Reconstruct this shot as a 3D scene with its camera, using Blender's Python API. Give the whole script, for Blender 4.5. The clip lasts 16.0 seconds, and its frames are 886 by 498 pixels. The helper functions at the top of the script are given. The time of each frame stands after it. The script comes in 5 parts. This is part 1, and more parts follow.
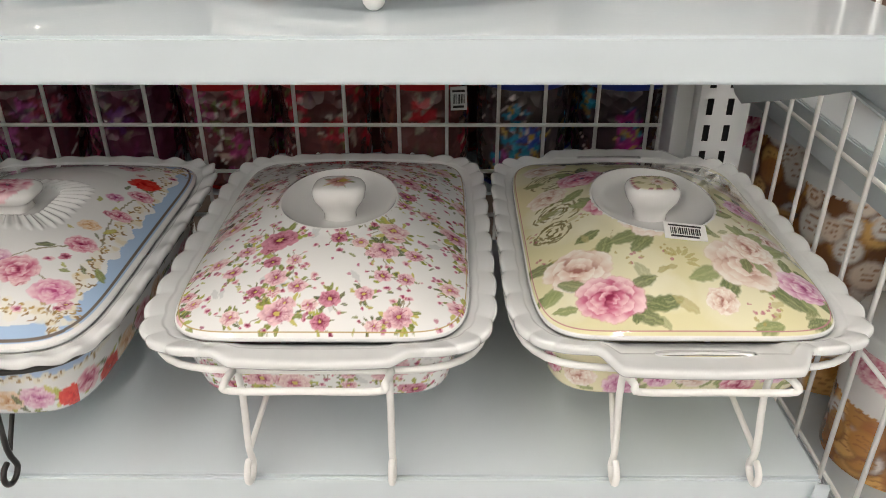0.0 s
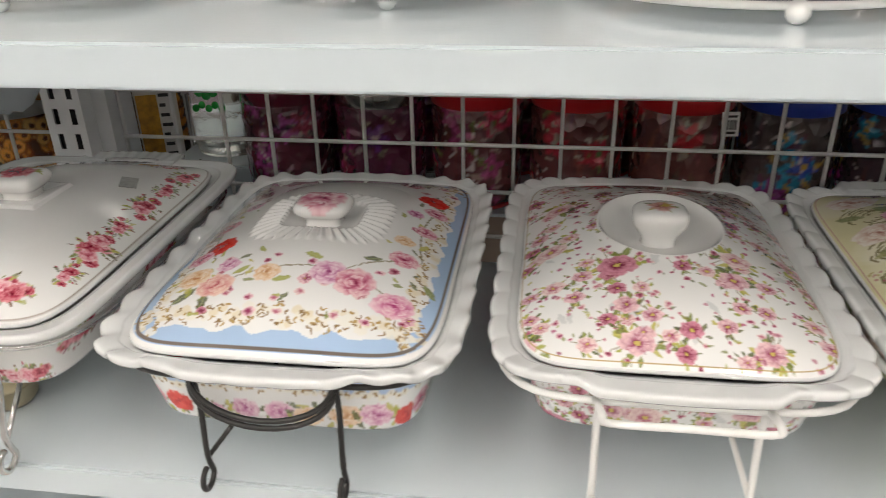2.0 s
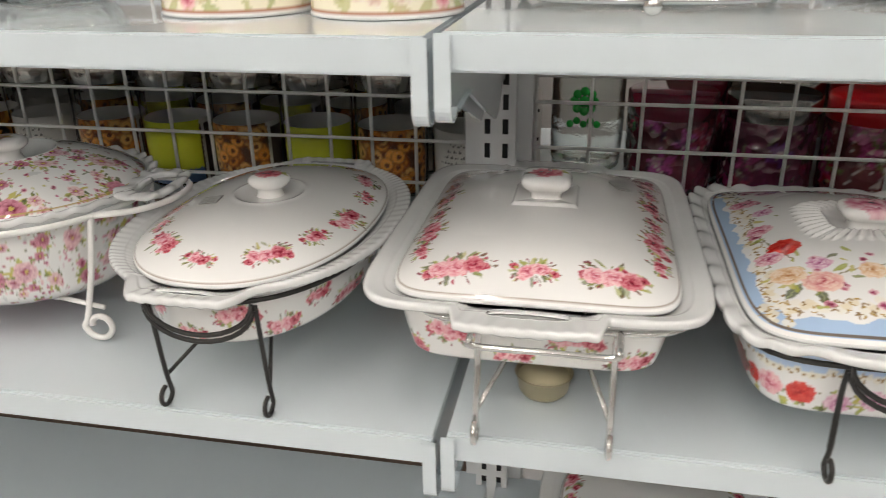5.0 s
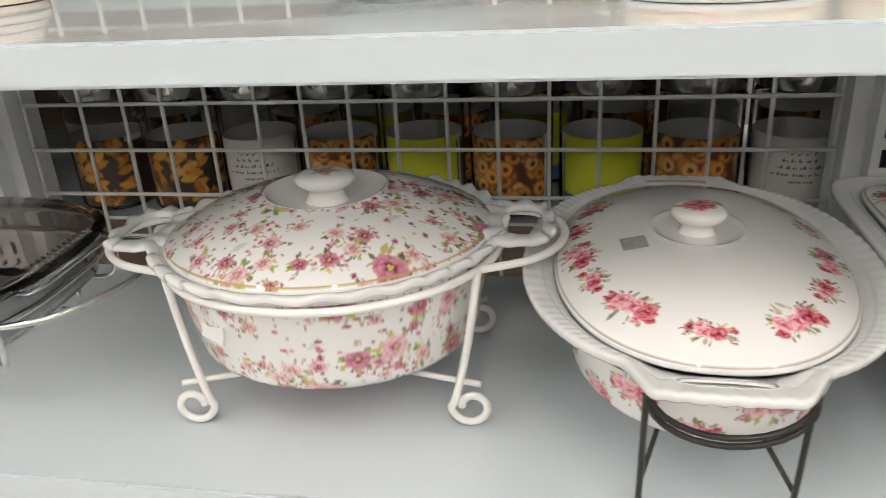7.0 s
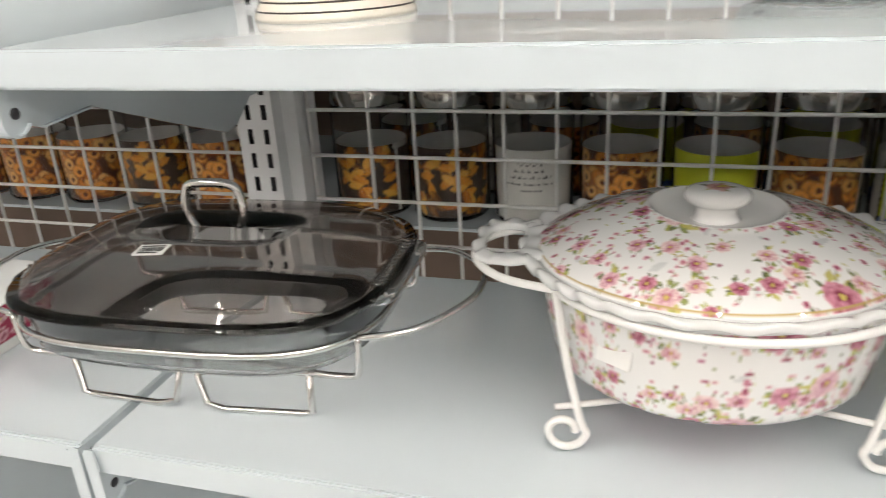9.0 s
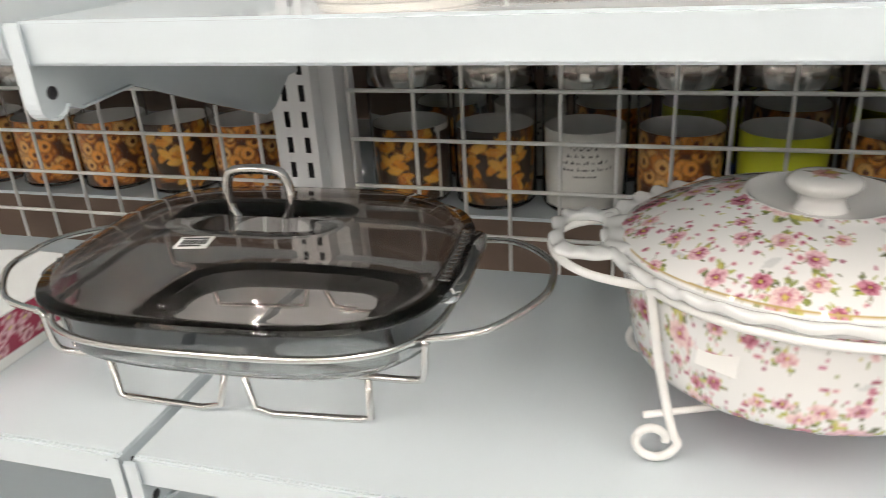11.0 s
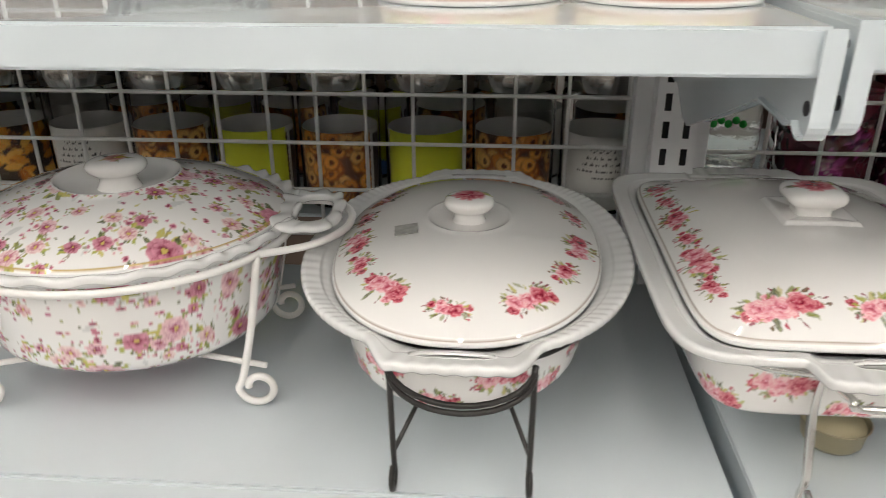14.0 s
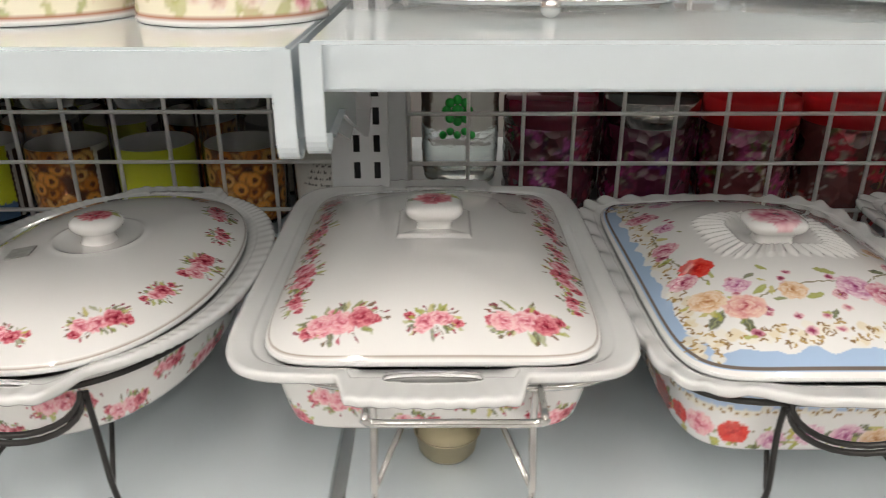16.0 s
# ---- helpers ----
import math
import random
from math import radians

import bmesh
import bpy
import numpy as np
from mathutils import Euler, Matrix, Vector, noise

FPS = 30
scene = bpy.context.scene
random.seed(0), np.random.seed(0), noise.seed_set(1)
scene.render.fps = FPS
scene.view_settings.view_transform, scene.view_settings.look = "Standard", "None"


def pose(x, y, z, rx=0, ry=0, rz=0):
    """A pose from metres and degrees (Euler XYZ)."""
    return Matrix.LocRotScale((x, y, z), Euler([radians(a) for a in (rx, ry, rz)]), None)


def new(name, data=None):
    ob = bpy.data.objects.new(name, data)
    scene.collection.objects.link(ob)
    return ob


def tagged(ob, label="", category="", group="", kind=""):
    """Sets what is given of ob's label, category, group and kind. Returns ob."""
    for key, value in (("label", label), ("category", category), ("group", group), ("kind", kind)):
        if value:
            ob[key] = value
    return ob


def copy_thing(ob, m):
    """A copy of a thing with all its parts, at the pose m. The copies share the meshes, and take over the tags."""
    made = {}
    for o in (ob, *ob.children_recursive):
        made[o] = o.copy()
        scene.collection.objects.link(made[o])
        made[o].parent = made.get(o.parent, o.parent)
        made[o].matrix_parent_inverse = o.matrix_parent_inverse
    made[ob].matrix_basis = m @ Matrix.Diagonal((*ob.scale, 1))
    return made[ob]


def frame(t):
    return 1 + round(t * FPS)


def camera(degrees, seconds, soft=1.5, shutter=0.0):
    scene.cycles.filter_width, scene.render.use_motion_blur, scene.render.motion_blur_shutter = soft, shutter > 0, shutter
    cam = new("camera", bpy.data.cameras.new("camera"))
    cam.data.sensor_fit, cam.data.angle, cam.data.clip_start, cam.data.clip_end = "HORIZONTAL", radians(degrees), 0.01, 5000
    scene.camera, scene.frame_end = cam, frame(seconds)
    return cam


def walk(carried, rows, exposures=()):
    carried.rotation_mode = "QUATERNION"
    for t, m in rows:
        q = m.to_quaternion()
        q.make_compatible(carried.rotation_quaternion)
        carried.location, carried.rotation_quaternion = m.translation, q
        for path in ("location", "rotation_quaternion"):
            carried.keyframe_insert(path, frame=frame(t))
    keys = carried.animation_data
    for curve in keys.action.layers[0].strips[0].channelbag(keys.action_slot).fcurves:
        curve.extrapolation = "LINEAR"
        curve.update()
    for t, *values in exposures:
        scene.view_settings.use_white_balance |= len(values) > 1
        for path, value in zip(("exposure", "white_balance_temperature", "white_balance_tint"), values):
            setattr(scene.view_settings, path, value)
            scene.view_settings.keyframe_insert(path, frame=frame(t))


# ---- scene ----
import itertools

cam = camera(60.6, 16.0, soft=0.8, shutter=0.3)
METRES, EYE, TILT, LEAN, TURN = 1.86, 1.30, 0.0, 0.0, 0.5
ROWS = [
    (0.0, 0.0, 0.0, 0.0, -0.07, -28.56, 0.13),
    (0.5, -0.0005, -0.0028, 0.0011, 0.16, -27.57, -0.37),
    (1.0, -0.0181, -0.0043, -0.0023, 2.63, -27.08, -0.3),
    (1.5, -0.0509, -0.0015, -0.0042, 6.28, -26.3, 0.43),
    (2.0, -0.0901, 0.0053, -0.006, 7.33, -26.38, 1.07),
    (2.5, -0.1362, 0.0099, -0.0093, 4.93, -26.18, 1.33),
    (3.0, -0.1931, -0.0014, -0.0111, 5.29, -25.17, 2.21),
    (3.5, -0.2291, -0.0166, -0.0118, 5.88, -24.47, 2.34),
    (4.0, -0.2463, -0.028, -0.0098, 5.91, -23.81, 1.98),
    (4.5, -0.2657, -0.0352, -0.0098, 6.98, -23.31, 1.35),
    (5.0, -0.2977, -0.0427, -0.013, 10.53, -23.48, 0.78),
    (7.5, -0.5193, 0.0155, -0.02, 8.38, -23.87, 3.82),
    (8.0, -0.533, 0.0074, -0.0199, 6.32, -23.22, 2.69),
    (8.5, -0.5618, -0.0008, -0.0183, 7.94, -22.86, 2.69),
    (9.0, -0.6135, 0.0023, -0.0201, 15.58, -22.5, 2.99),
    (9.2, -0.631, 0.005, -0.0205, 16.2, -22.6, 3.0),
    (10.2, -0.688, 0.014, -0.023, 18.0, -23.2, 3.1),
    (11.3, -0.6225, 0.0195, -0.0262, 12.9, -23.9, 3.0),
    (11.5, -0.6063, 0.0168, -0.0258, 10.95, -23.89, 3.0),
    (12.0, -0.5697, -0.0012, -0.022, 8.38, -23.77, 2.81),
    (12.5, -0.5464, 0.0003, -0.026, 6.74, -24.97, 2.16),
    (13.0, -0.5068, 0.0136, -0.0284, 3.52, -25.53, 0.16),
    (13.5, -0.4751, 0.0093, -0.0237, 3.51, -24.51, 0.38),
    (14.0, -0.4373, -0.0005, -0.0202, 3.77, -24.05, 0.21),
    (14.5, -0.409, -0.0056, -0.0162, 2.19, -23.15, 0.67),
    (15.0, -0.3753, -0.0016, -0.0171, 0.03, -23.21, 0.3),
    (15.5, -0.3476, 0.0054, -0.0171, -1.24, -23.24, 0.65),
    (16.0, -0.3131, 0.0051, -0.0175, -0.8, -23.48, -0.04),
]
walk(cam, [(t, pose(0, 0, EYE, TILT, LEAN, TURN) @ pose(METRES * x, METRES * y, METRES * z, 90 + pitch, roll, yaw)) for t, x, y, z, yaw, pitch, roll in ROWS],
     [(0.0, -0.03), (1.5, -0.02), (2.5, 0.05), (3.5, -0.10), (5.0, -0.08), (8.0, 0.06), (8.5, 0.06), (9.0, 0.24), (11.5, 0.30), (12.5, 0.15), (13.5, 0.0), (16.0, -0.06)])

# ---- world: an inside with no daylight, only a faint even fill from the rest of the shop ----
world = bpy.data.worlds.new("shop_air")
scene.world = world
world.use_nodes = True
world.node_tree.nodes["Background"].inputs[0].default_value = (0.9, 0.95, 1.0, 1)
world.node_tree.nodes["Background"].inputs[1].default_value = 0.05
TUBE_POWER = 88.0


# ---- materials ----
def mat(name, color=(0.8, 0.8, 0.8), rough=0.4, metal=0.0, attr=False, coat=0.0, trans=0.0, ior=1.45, noise_amt=0.0, noise_scale=40.0,
        bump=0.0, bump_scale=200.0, rough_var=0.0, emit=0.0):
    m = bpy.data.materials.new(name)
    m.use_nodes = True
    nt = m.node_tree
    b = nt.nodes["Principled BSDF"]
    b.inputs["Base Color"].default_value = (*color, 1)
    b.inputs["Roughness"].default_value = rough
    b.inputs["Metallic"].default_value = metal
    b.inputs["Coat Weight"].default_value = coat
    b.inputs["Coat Roughness"].default_value = 0.04
    b.inputs["Transmission Weight"].default_value = trans
    b.inputs["IOR"].default_value = ior
    if emit:
        b.inputs["Emission Color"].default_value = (*color, 1)
        b.inputs["Emission Strength"].default_value = emit
    tc = nt.nodes.new("ShaderNodeTexCoord")
    src = None
    if attr:
        a = nt.nodes.new("ShaderNodeAttribute")
        a.attribute_name = "print"
        src = a.outputs["Color"]
    if noise_amt:
        n = nt.nodes.new("ShaderNodeTexNoise")
        n.inputs["Scale"].default_value = noise_scale
        n.inputs["Detail"].default_value = 5
        nt.links.new(tc.outputs["Object"], n.inputs["Vector"])
        ramp = nt.nodes.new("ShaderNodeMapRange")
        ramp.inputs[1].default_value, ramp.inputs[2].default_value = 0.3, 0.7
        ramp.inputs[3].default_value, ramp.inputs[4].default_value = 1 - noise_amt, 1.0
        nt.links.new(n.outputs["Fac"], ramp.inputs[0])
        mix = nt.nodes.new("ShaderNodeMix")
        mix.data_type, mix.blend_type = "RGBA", "MULTIPLY"
        mix.inputs[0].default_value = 1.0
        mix.inputs[6].default_value = (*color, 1)
        if src:
            nt.links.new(src, mix.inputs[6])
        nt.links.new(ramp.outputs[0], mix.inputs[7])
        src = mix.outputs[2]
        if rough_var:
            rr = nt.nodes.new("ShaderNodeMapRange")
            rr.inputs[1].default_value, rr.inputs[2].default_value = 0.3, 0.7
            rr.inputs[3].default_value, rr.inputs[4].default_value = max(0.02, rough - rough_var), rough + rough_var
            nt.links.new(n.outputs["Fac"], rr.inputs[0])
            nt.links.new(rr.outputs[0], b.inputs["Roughness"])
    if src:
        nt.links.new(src, b.inputs["Base Color"])
    if bump:
        n2 = nt.nodes.new("ShaderNodeTexNoise")
        n2.inputs["Scale"].default_value = bump_scale
        n2.inputs["Detail"].default_value = 3
        nt.links.new(tc.outputs["Object"], n2.inputs["Vector"])
        bp = nt.nodes.new("ShaderNodeBump")
        bp.inputs["Strength"].default_value = bump
        bp.inputs["Distance"].default_value = 0.001
        nt.links.new(n2.outputs["Fac"], bp.inputs["Height"])
        nt.links.new(bp.outputs[0], b.inputs["Normal"])
    return m


def enamelled_glass(name):
    """Coloured pressed glass: printed flowers under a wet gloss, with lumps in relief."""
    m = mat(name, (0.1, 0.02, 0.04), 0.06, coat=1.0, attr=True)
    nt = m.node_tree
    tc = nt.nodes.new("ShaderNodeTexCoord")
    vor = nt.nodes.new("ShaderNodeTexVoronoi")
    vor.inputs["Scale"].default_value = 75
    nt.links.new(tc.outputs["Object"], vor.inputs["Vector"])
    bp = nt.nodes.new("ShaderNodeBump")
    bp.inputs["Strength"].default_value, bp.inputs["Distance"].default_value = 0.9, 0.004
    nt.links.new(vor.outputs["Distance"], bp.inputs["Height"])
    b = nt.nodes["Principled BSDF"]
    nt.links.new(bp.outputs[0], b.inputs["Normal"])
    nt.links.new(bp.outputs[0], b.inputs["Coat Normal"])
    return m


WHITE = (0.80, 0.80, 0.785)
M_PRINT = mat("printed_porcelain", WHITE, 0.07, attr=True, coat=0.8, bump=0.05, bump_scale=45)
M_GLAZE = mat("white_porcelain", (0.73, 0.745, 0.74), 0.09, coat=0.8, noise_amt=0.04, noise_scale=30, bump=0.05, bump_scale=80)
M_SHELF = mat("shelf_paint", (0.58, 0.65, 0.685), 0.13, coat=0.5, noise_amt=0.03, noise_scale=4, rough_var=0.03, bump=0.03, bump_scale=160)
M_POST = mat("upright_paint", (0.72, 0.74, 0.75), 0.38, noise_amt=0.08, noise_scale=14, bump=0.04, bump_scale=400)
# near-black that stands in for the shade inside slots and holes
M_DARK = mat("painted_hole_shade", (0.03, 0.03, 0.035), 0.6)
M_WIREW = mat("white_coated_wire", (0.80, 0.80, 0.78), 0.28, noise_amt=0.06, noise_scale=60)
M_GRID = mat("grid_wire_paint", (0.76, 0.76, 0.74), 0.35, noise_amt=0.10, noise_scale=40)
M_WIREB = mat("black_coated_wire", (0.018, 0.017, 0.016), 0.32, bump=0.1)
M_CHROME = mat("chrome_wire", (0.72, 0.71, 0.69), 0.12, metal=1.0)
M_STEEL = mat("brushed_steel", (0.45, 0.43, 0.40), 0.16, metal=1.0)
M_BRASS = mat("tealight_tin", (0.50, 0.44, 0.30), 0.35, metal=0.7)
M_GLASS = mat("clear_glass", (0.96, 0.98, 0.97), 0.02, trans=1.0, ior=1.45)
M_JAR = mat("thin_jar_glass", (0.97, 0.97, 0.96), 0.02, trans=1.0, ior=1.16)
M_SMOKE = mat("smoked_glass", (0.72, 0.645, 0.61), 0.03, trans=1.0, ior=1.32)
M_OVEN = mat("ovenproof_glass", (0.70, 0.71, 0.70), 0.02, trans=1.0, ior=1.38)
M_PAPER = mat("sticker_paper", (0.82, 0.82, 0.80), 0.55, noise_amt=0.04)
M_GREYST = mat("grey_sticker", (0.33, 0.33, 0.31), 0.5, noise_amt=0.3, noise_scale=200)
M_INK = mat("ink", (0.03, 0.03, 0.03), 0.6)
M_FLOOR = mat("floor_tile", (0.55, 0.56, 0.56), 0.25, noise_amt=0.15, noise_scale=3)
M_WALL = mat("wall_paint", (0.46, 0.45, 0.44), 0.6, noise_amt=0.25, noise_scale=2)
M_CEIL = mat("ceiling_paint", (0.78, 0.78, 0.77), 0.6, noise_amt=0.08, noise_scale=2)
M_BACK = mat("dark_backdrop", (0.17, 0.115, 0.085), 0.6, noise_amt=0.3, noise_scale=5)
M_TUBE = mat("lamp_tube", (1.0, 0.92, 0.85), 0.4, emit=TUBE_POWER)
M_LAMP = mat("lamp_body", (0.8, 0.8, 0.8), 0.4)


# ---- building helpers ----
def mesh_of(name, verts, faces, material=None, smooth=True, colors=None):
    me = bpy.data.meshes.new(name)
    me.from_pydata([tuple(v) for v in verts], [], [tuple(f) for f in faces])
    if smooth:
        me.polygons.foreach_set("use_smooth", [True] * len(me.polygons))
    if colors is not None:
        at = me.color_attributes.new("print", "FLOAT_COLOR", "POINT")
        c = np.ones((len(verts), 4), np.float32)
        c[:, :3] = colors
        at.data.foreach_set("color", c.ravel())
    if material:
        me.materials.append(material)
    me.update()
    return me


def part(name, vf, material, parent, label="", smooth=True, colors=None, m=None):
    ob = new(name, mesh_of(name, vf[0], vf[1], material, smooth, colors))
    ob.parent = parent
    if m is not None:
        ob.matrix_basis = m
    return tagged(ob, label) if label else ob


def solid_glass(vf, n):
    """Joins the last ring of a shell to its first and turns all faces outwards."""
    V, F = vf
    last = len(V) - n
    bm = bmesh.new()
    vs = [bm.verts.new(v) for v in V]
    for f in list(F) + [(last + k, last + (k + 1) % n, (k + 1) % n, k) for k in range(n)]:
        bm.faces.new([vs[i] for i in f])
    bmesh.ops.recalc_face_normals(bm, faces=bm.faces[:])
    bm.verts.index_update()
    out = [tuple(v.co) for v in bm.verts], [tuple(v.index for v in f.verts) for f in bm.faces]
    bm.free()
    return out


def thing(name, x, y, z, rz=0, label="", category="", group="", kind=""):
    ob = new(name)
    ob.empty_display_size = 0.05
    ob.matrix_basis = pose(x, y, z, 0, 0, rz)
    return tagged(ob, label, category, group, kind)


def box(x0, y0, z0, x1, y1, z1, bevel=0.0):
    bm = bmesh.new()
    bmesh.ops.create_cube(bm, size=1)
    for v in bm.verts:
        v.co = Vector(((x0 + x1) / 2 + v.co.x * (x1 - x0), (y0 + y1) / 2 + v.co.y * (y1 - y0), (z0 + z1) / 2 + v.co.z * (z1 - z0)))
    if bevel:
        bmesh.ops.bevel(bm, geom=bm.edges[:], offset=bevel, segments=2, affect="EDGES")
    bm.verts.index_update()
    out = [tuple(v.co) for v in bm.verts], [tuple(v.index for v in f.verts) for f in bm.faces]
    bm.free()
    return out


def joined(*vfs):
    V, F = [], []
    for v, f in vfs:
        o = len(V)
        V += [tuple(p) for p in v]
        F += [tuple(i + o for i in q) for q in f]
    return V, F


def spline(pts, steps=6, closed=False):
    P = [Vector(p) for p in pts]
    n = len(P)
    out = []
    for i in range(n if closed else n - 1):
        a, b, c, d = (P[(i - 1) % n], P[i], P[(i + 1) % n], P[(i + 2) % n]) if closed else (P[max(i - 1, 0)], P[i], P[i + 1], P[min(i + 2, n - 1)])
        for k in range(steps):
            t = k / steps
            out.append(0.5 * ((2 * b) + (c - a) * t + (2 * a - 5 * b + 4 * c - d) * t * t + (3 * b - a - 3 * c + d) * t ** 3))
    if not closed:
        out.append(P[-1])
    return out


def tube(pts, r, closed=False, sides=8, squash=1.0):
    """A round bar swept along points."""
    P = [Vector(p) for p in pts]
    n = len(P)
    V, F = [], []
    prev = None
    for i, p in enumerate(P):
        d = (P[(i + 1) % n] - P[i - 1]) if closed else (P[min(i + 1, n - 1)] - P[max(i - 1, 0)])
        d = d.normalized() if d.length > 1e-9 else Vector((0, 0, 1))
        if prev is None:
            ref = Vector((0, 0, 1)) if abs(d.z) < 0.9 else Vector((1, 0, 0))
            u = d.cross(ref).normalized()
        else:
            u = (prev - d * prev.dot(d)).normalized()
        prev = u
        w = d.cross(u)
        for k in range(sides):
            a = 2 * math.pi * k / sides
            V.append(p + u * (r * math.cos(a)) + w * (r * squash * math.sin(a)))
    for i in range(n if closed else n - 1):
        j = (i + 1) % n
        for k in range(sides):
            l = (k + 1) % sides
            F.append((i * sides + k, i * sides + l, j * sides + l, j * sides + k))
    if not closed:
        F.append(tuple(range(sides))[::-1])
        F.append(tuple((n - 1) * sides + k for k in range(sides)))
    return V, F


def lathe(profile, n=40, cx=0.0, cy=0.0, sy=1.0):
    """A turned form from (radius, height) pairs."""
    V, F = [], []
    for r, z in profile:
        for k in range(n):
            a = 2 * math.pi * k / n
            V.append((cx + r * math.cos(a), cy + sy * r * math.sin(a), z))
    for i in range(len(profile) - 1):
        for k in range(n):
            l = (k + 1) % n
            F.append((i * n + k, i * n + l, (i + 1) * n + l, (i + 1) * n + k))
    return V, F


def ball(c, r, n=12):
    prof = [(max(1e-5, r * math.sin(math.pi * i / 8)), c[2] - r * math.cos(math.pi * i / 8)) for i in range(9)]
    return lathe(prof, n, c[0], c[1])


def perimeter(n, expo, where=None):
    """n directions on the outline of a unit rounded square, evenly spread or at the given shares of its length."""
    out = []
    for k in range(n):
        s = 8.0 * (k / n if where is None else where[k])
        side, f = int(s // 2), (s % 2) - 1
        u, v = ((1, f), (-f, 1), (-1, -f), (f, -1))[side]
        q = (abs(u) ** expo + abs(v) ** expo) ** (1 / expo)
        out.append((u / q, v / q))
    return out


def loft(rings, n, expo, a, b, scallop=None, cap0=False, cap1=False, where=None):
    """Rings (scale, height, wave) of a rounded-rectangle outline a x b (half sizes)."""
    D = perimeter(n, expo, where)
    V, F = [], []
    for s, z, wv in rings:
        for k, (u, v) in enumerate(D):
            g, dz = scallop(k / n, wv) if scallop and wv else (1.0, 0.0)
            off = (s - 1.0) * min(a, b)          # keeps margins the same width all round
            V.append((u * (a + off) * g, v * (b + off) * g, z + dz))
    for i in range(len(rings) - 1):
        for k in range(n):
            l = (k + 1) % n
            F.append((i * n + k, i * n + l, (i + 1) * n + l, (i + 1) * n + k))
    if cap0:
        F.append(tuple(range(n))[::-1])
    if cap1:
        F.append(tuple((len(rings) - 1) * n + k for k in range(n)))
    return V, F


def ring_plate(cx, cy, hw, hd, sw, sd, z, th, expo=4.0, slot_dy=0.0, ruffle=0.0, n=96):
    """A flat loop handle with rounded edges and an opening right through it."""
    D = perimeter(n, expo)
    Ds = perimeter(n, 2.6)
    V, F = [], []
    loops = []

    def add(rim, dz, sh):
        loops.append(len(V))
        for k in range(n):
            if rim:
                g = ruffle * math.cos(2 * math.pi * 11 * k / n)
                V.append((cx + D[k][0] * (hw - sh + g), cy + D[k][1] * (hd - sh + g), z + dz + 0.8 * g))
            else:
                V.append((cx + Ds[k][0] * (sw + sh), cy + slot_dy + Ds[k][1] * (sd + sh), z + dz))
    for rim, dz, sh in ((0, -th, 0.002), (0, -th + 0.0016, 0.0003), (0, -0.0016, 0.0003), (0, -0.0004, 0.0011), (0, 0, 0.0024), (1, 0, 0.0032), (1, -0.0005, 0.0013), (1, -0.0018, 0.0), (1, -th + 0.0018, 0.0), (1, -th + 0.0004, 0.0016), (1, -th, 0.0030)):
        add(rim, dz, sh)
    L = len(loops)
    for i in range(L):
        a, b = loops[i], loops[(i + 1) % L]
        for k in range(n):
            l = (k + 1) % n
            F.append((a + k, a + l, b + l, b + k))
    return V, F


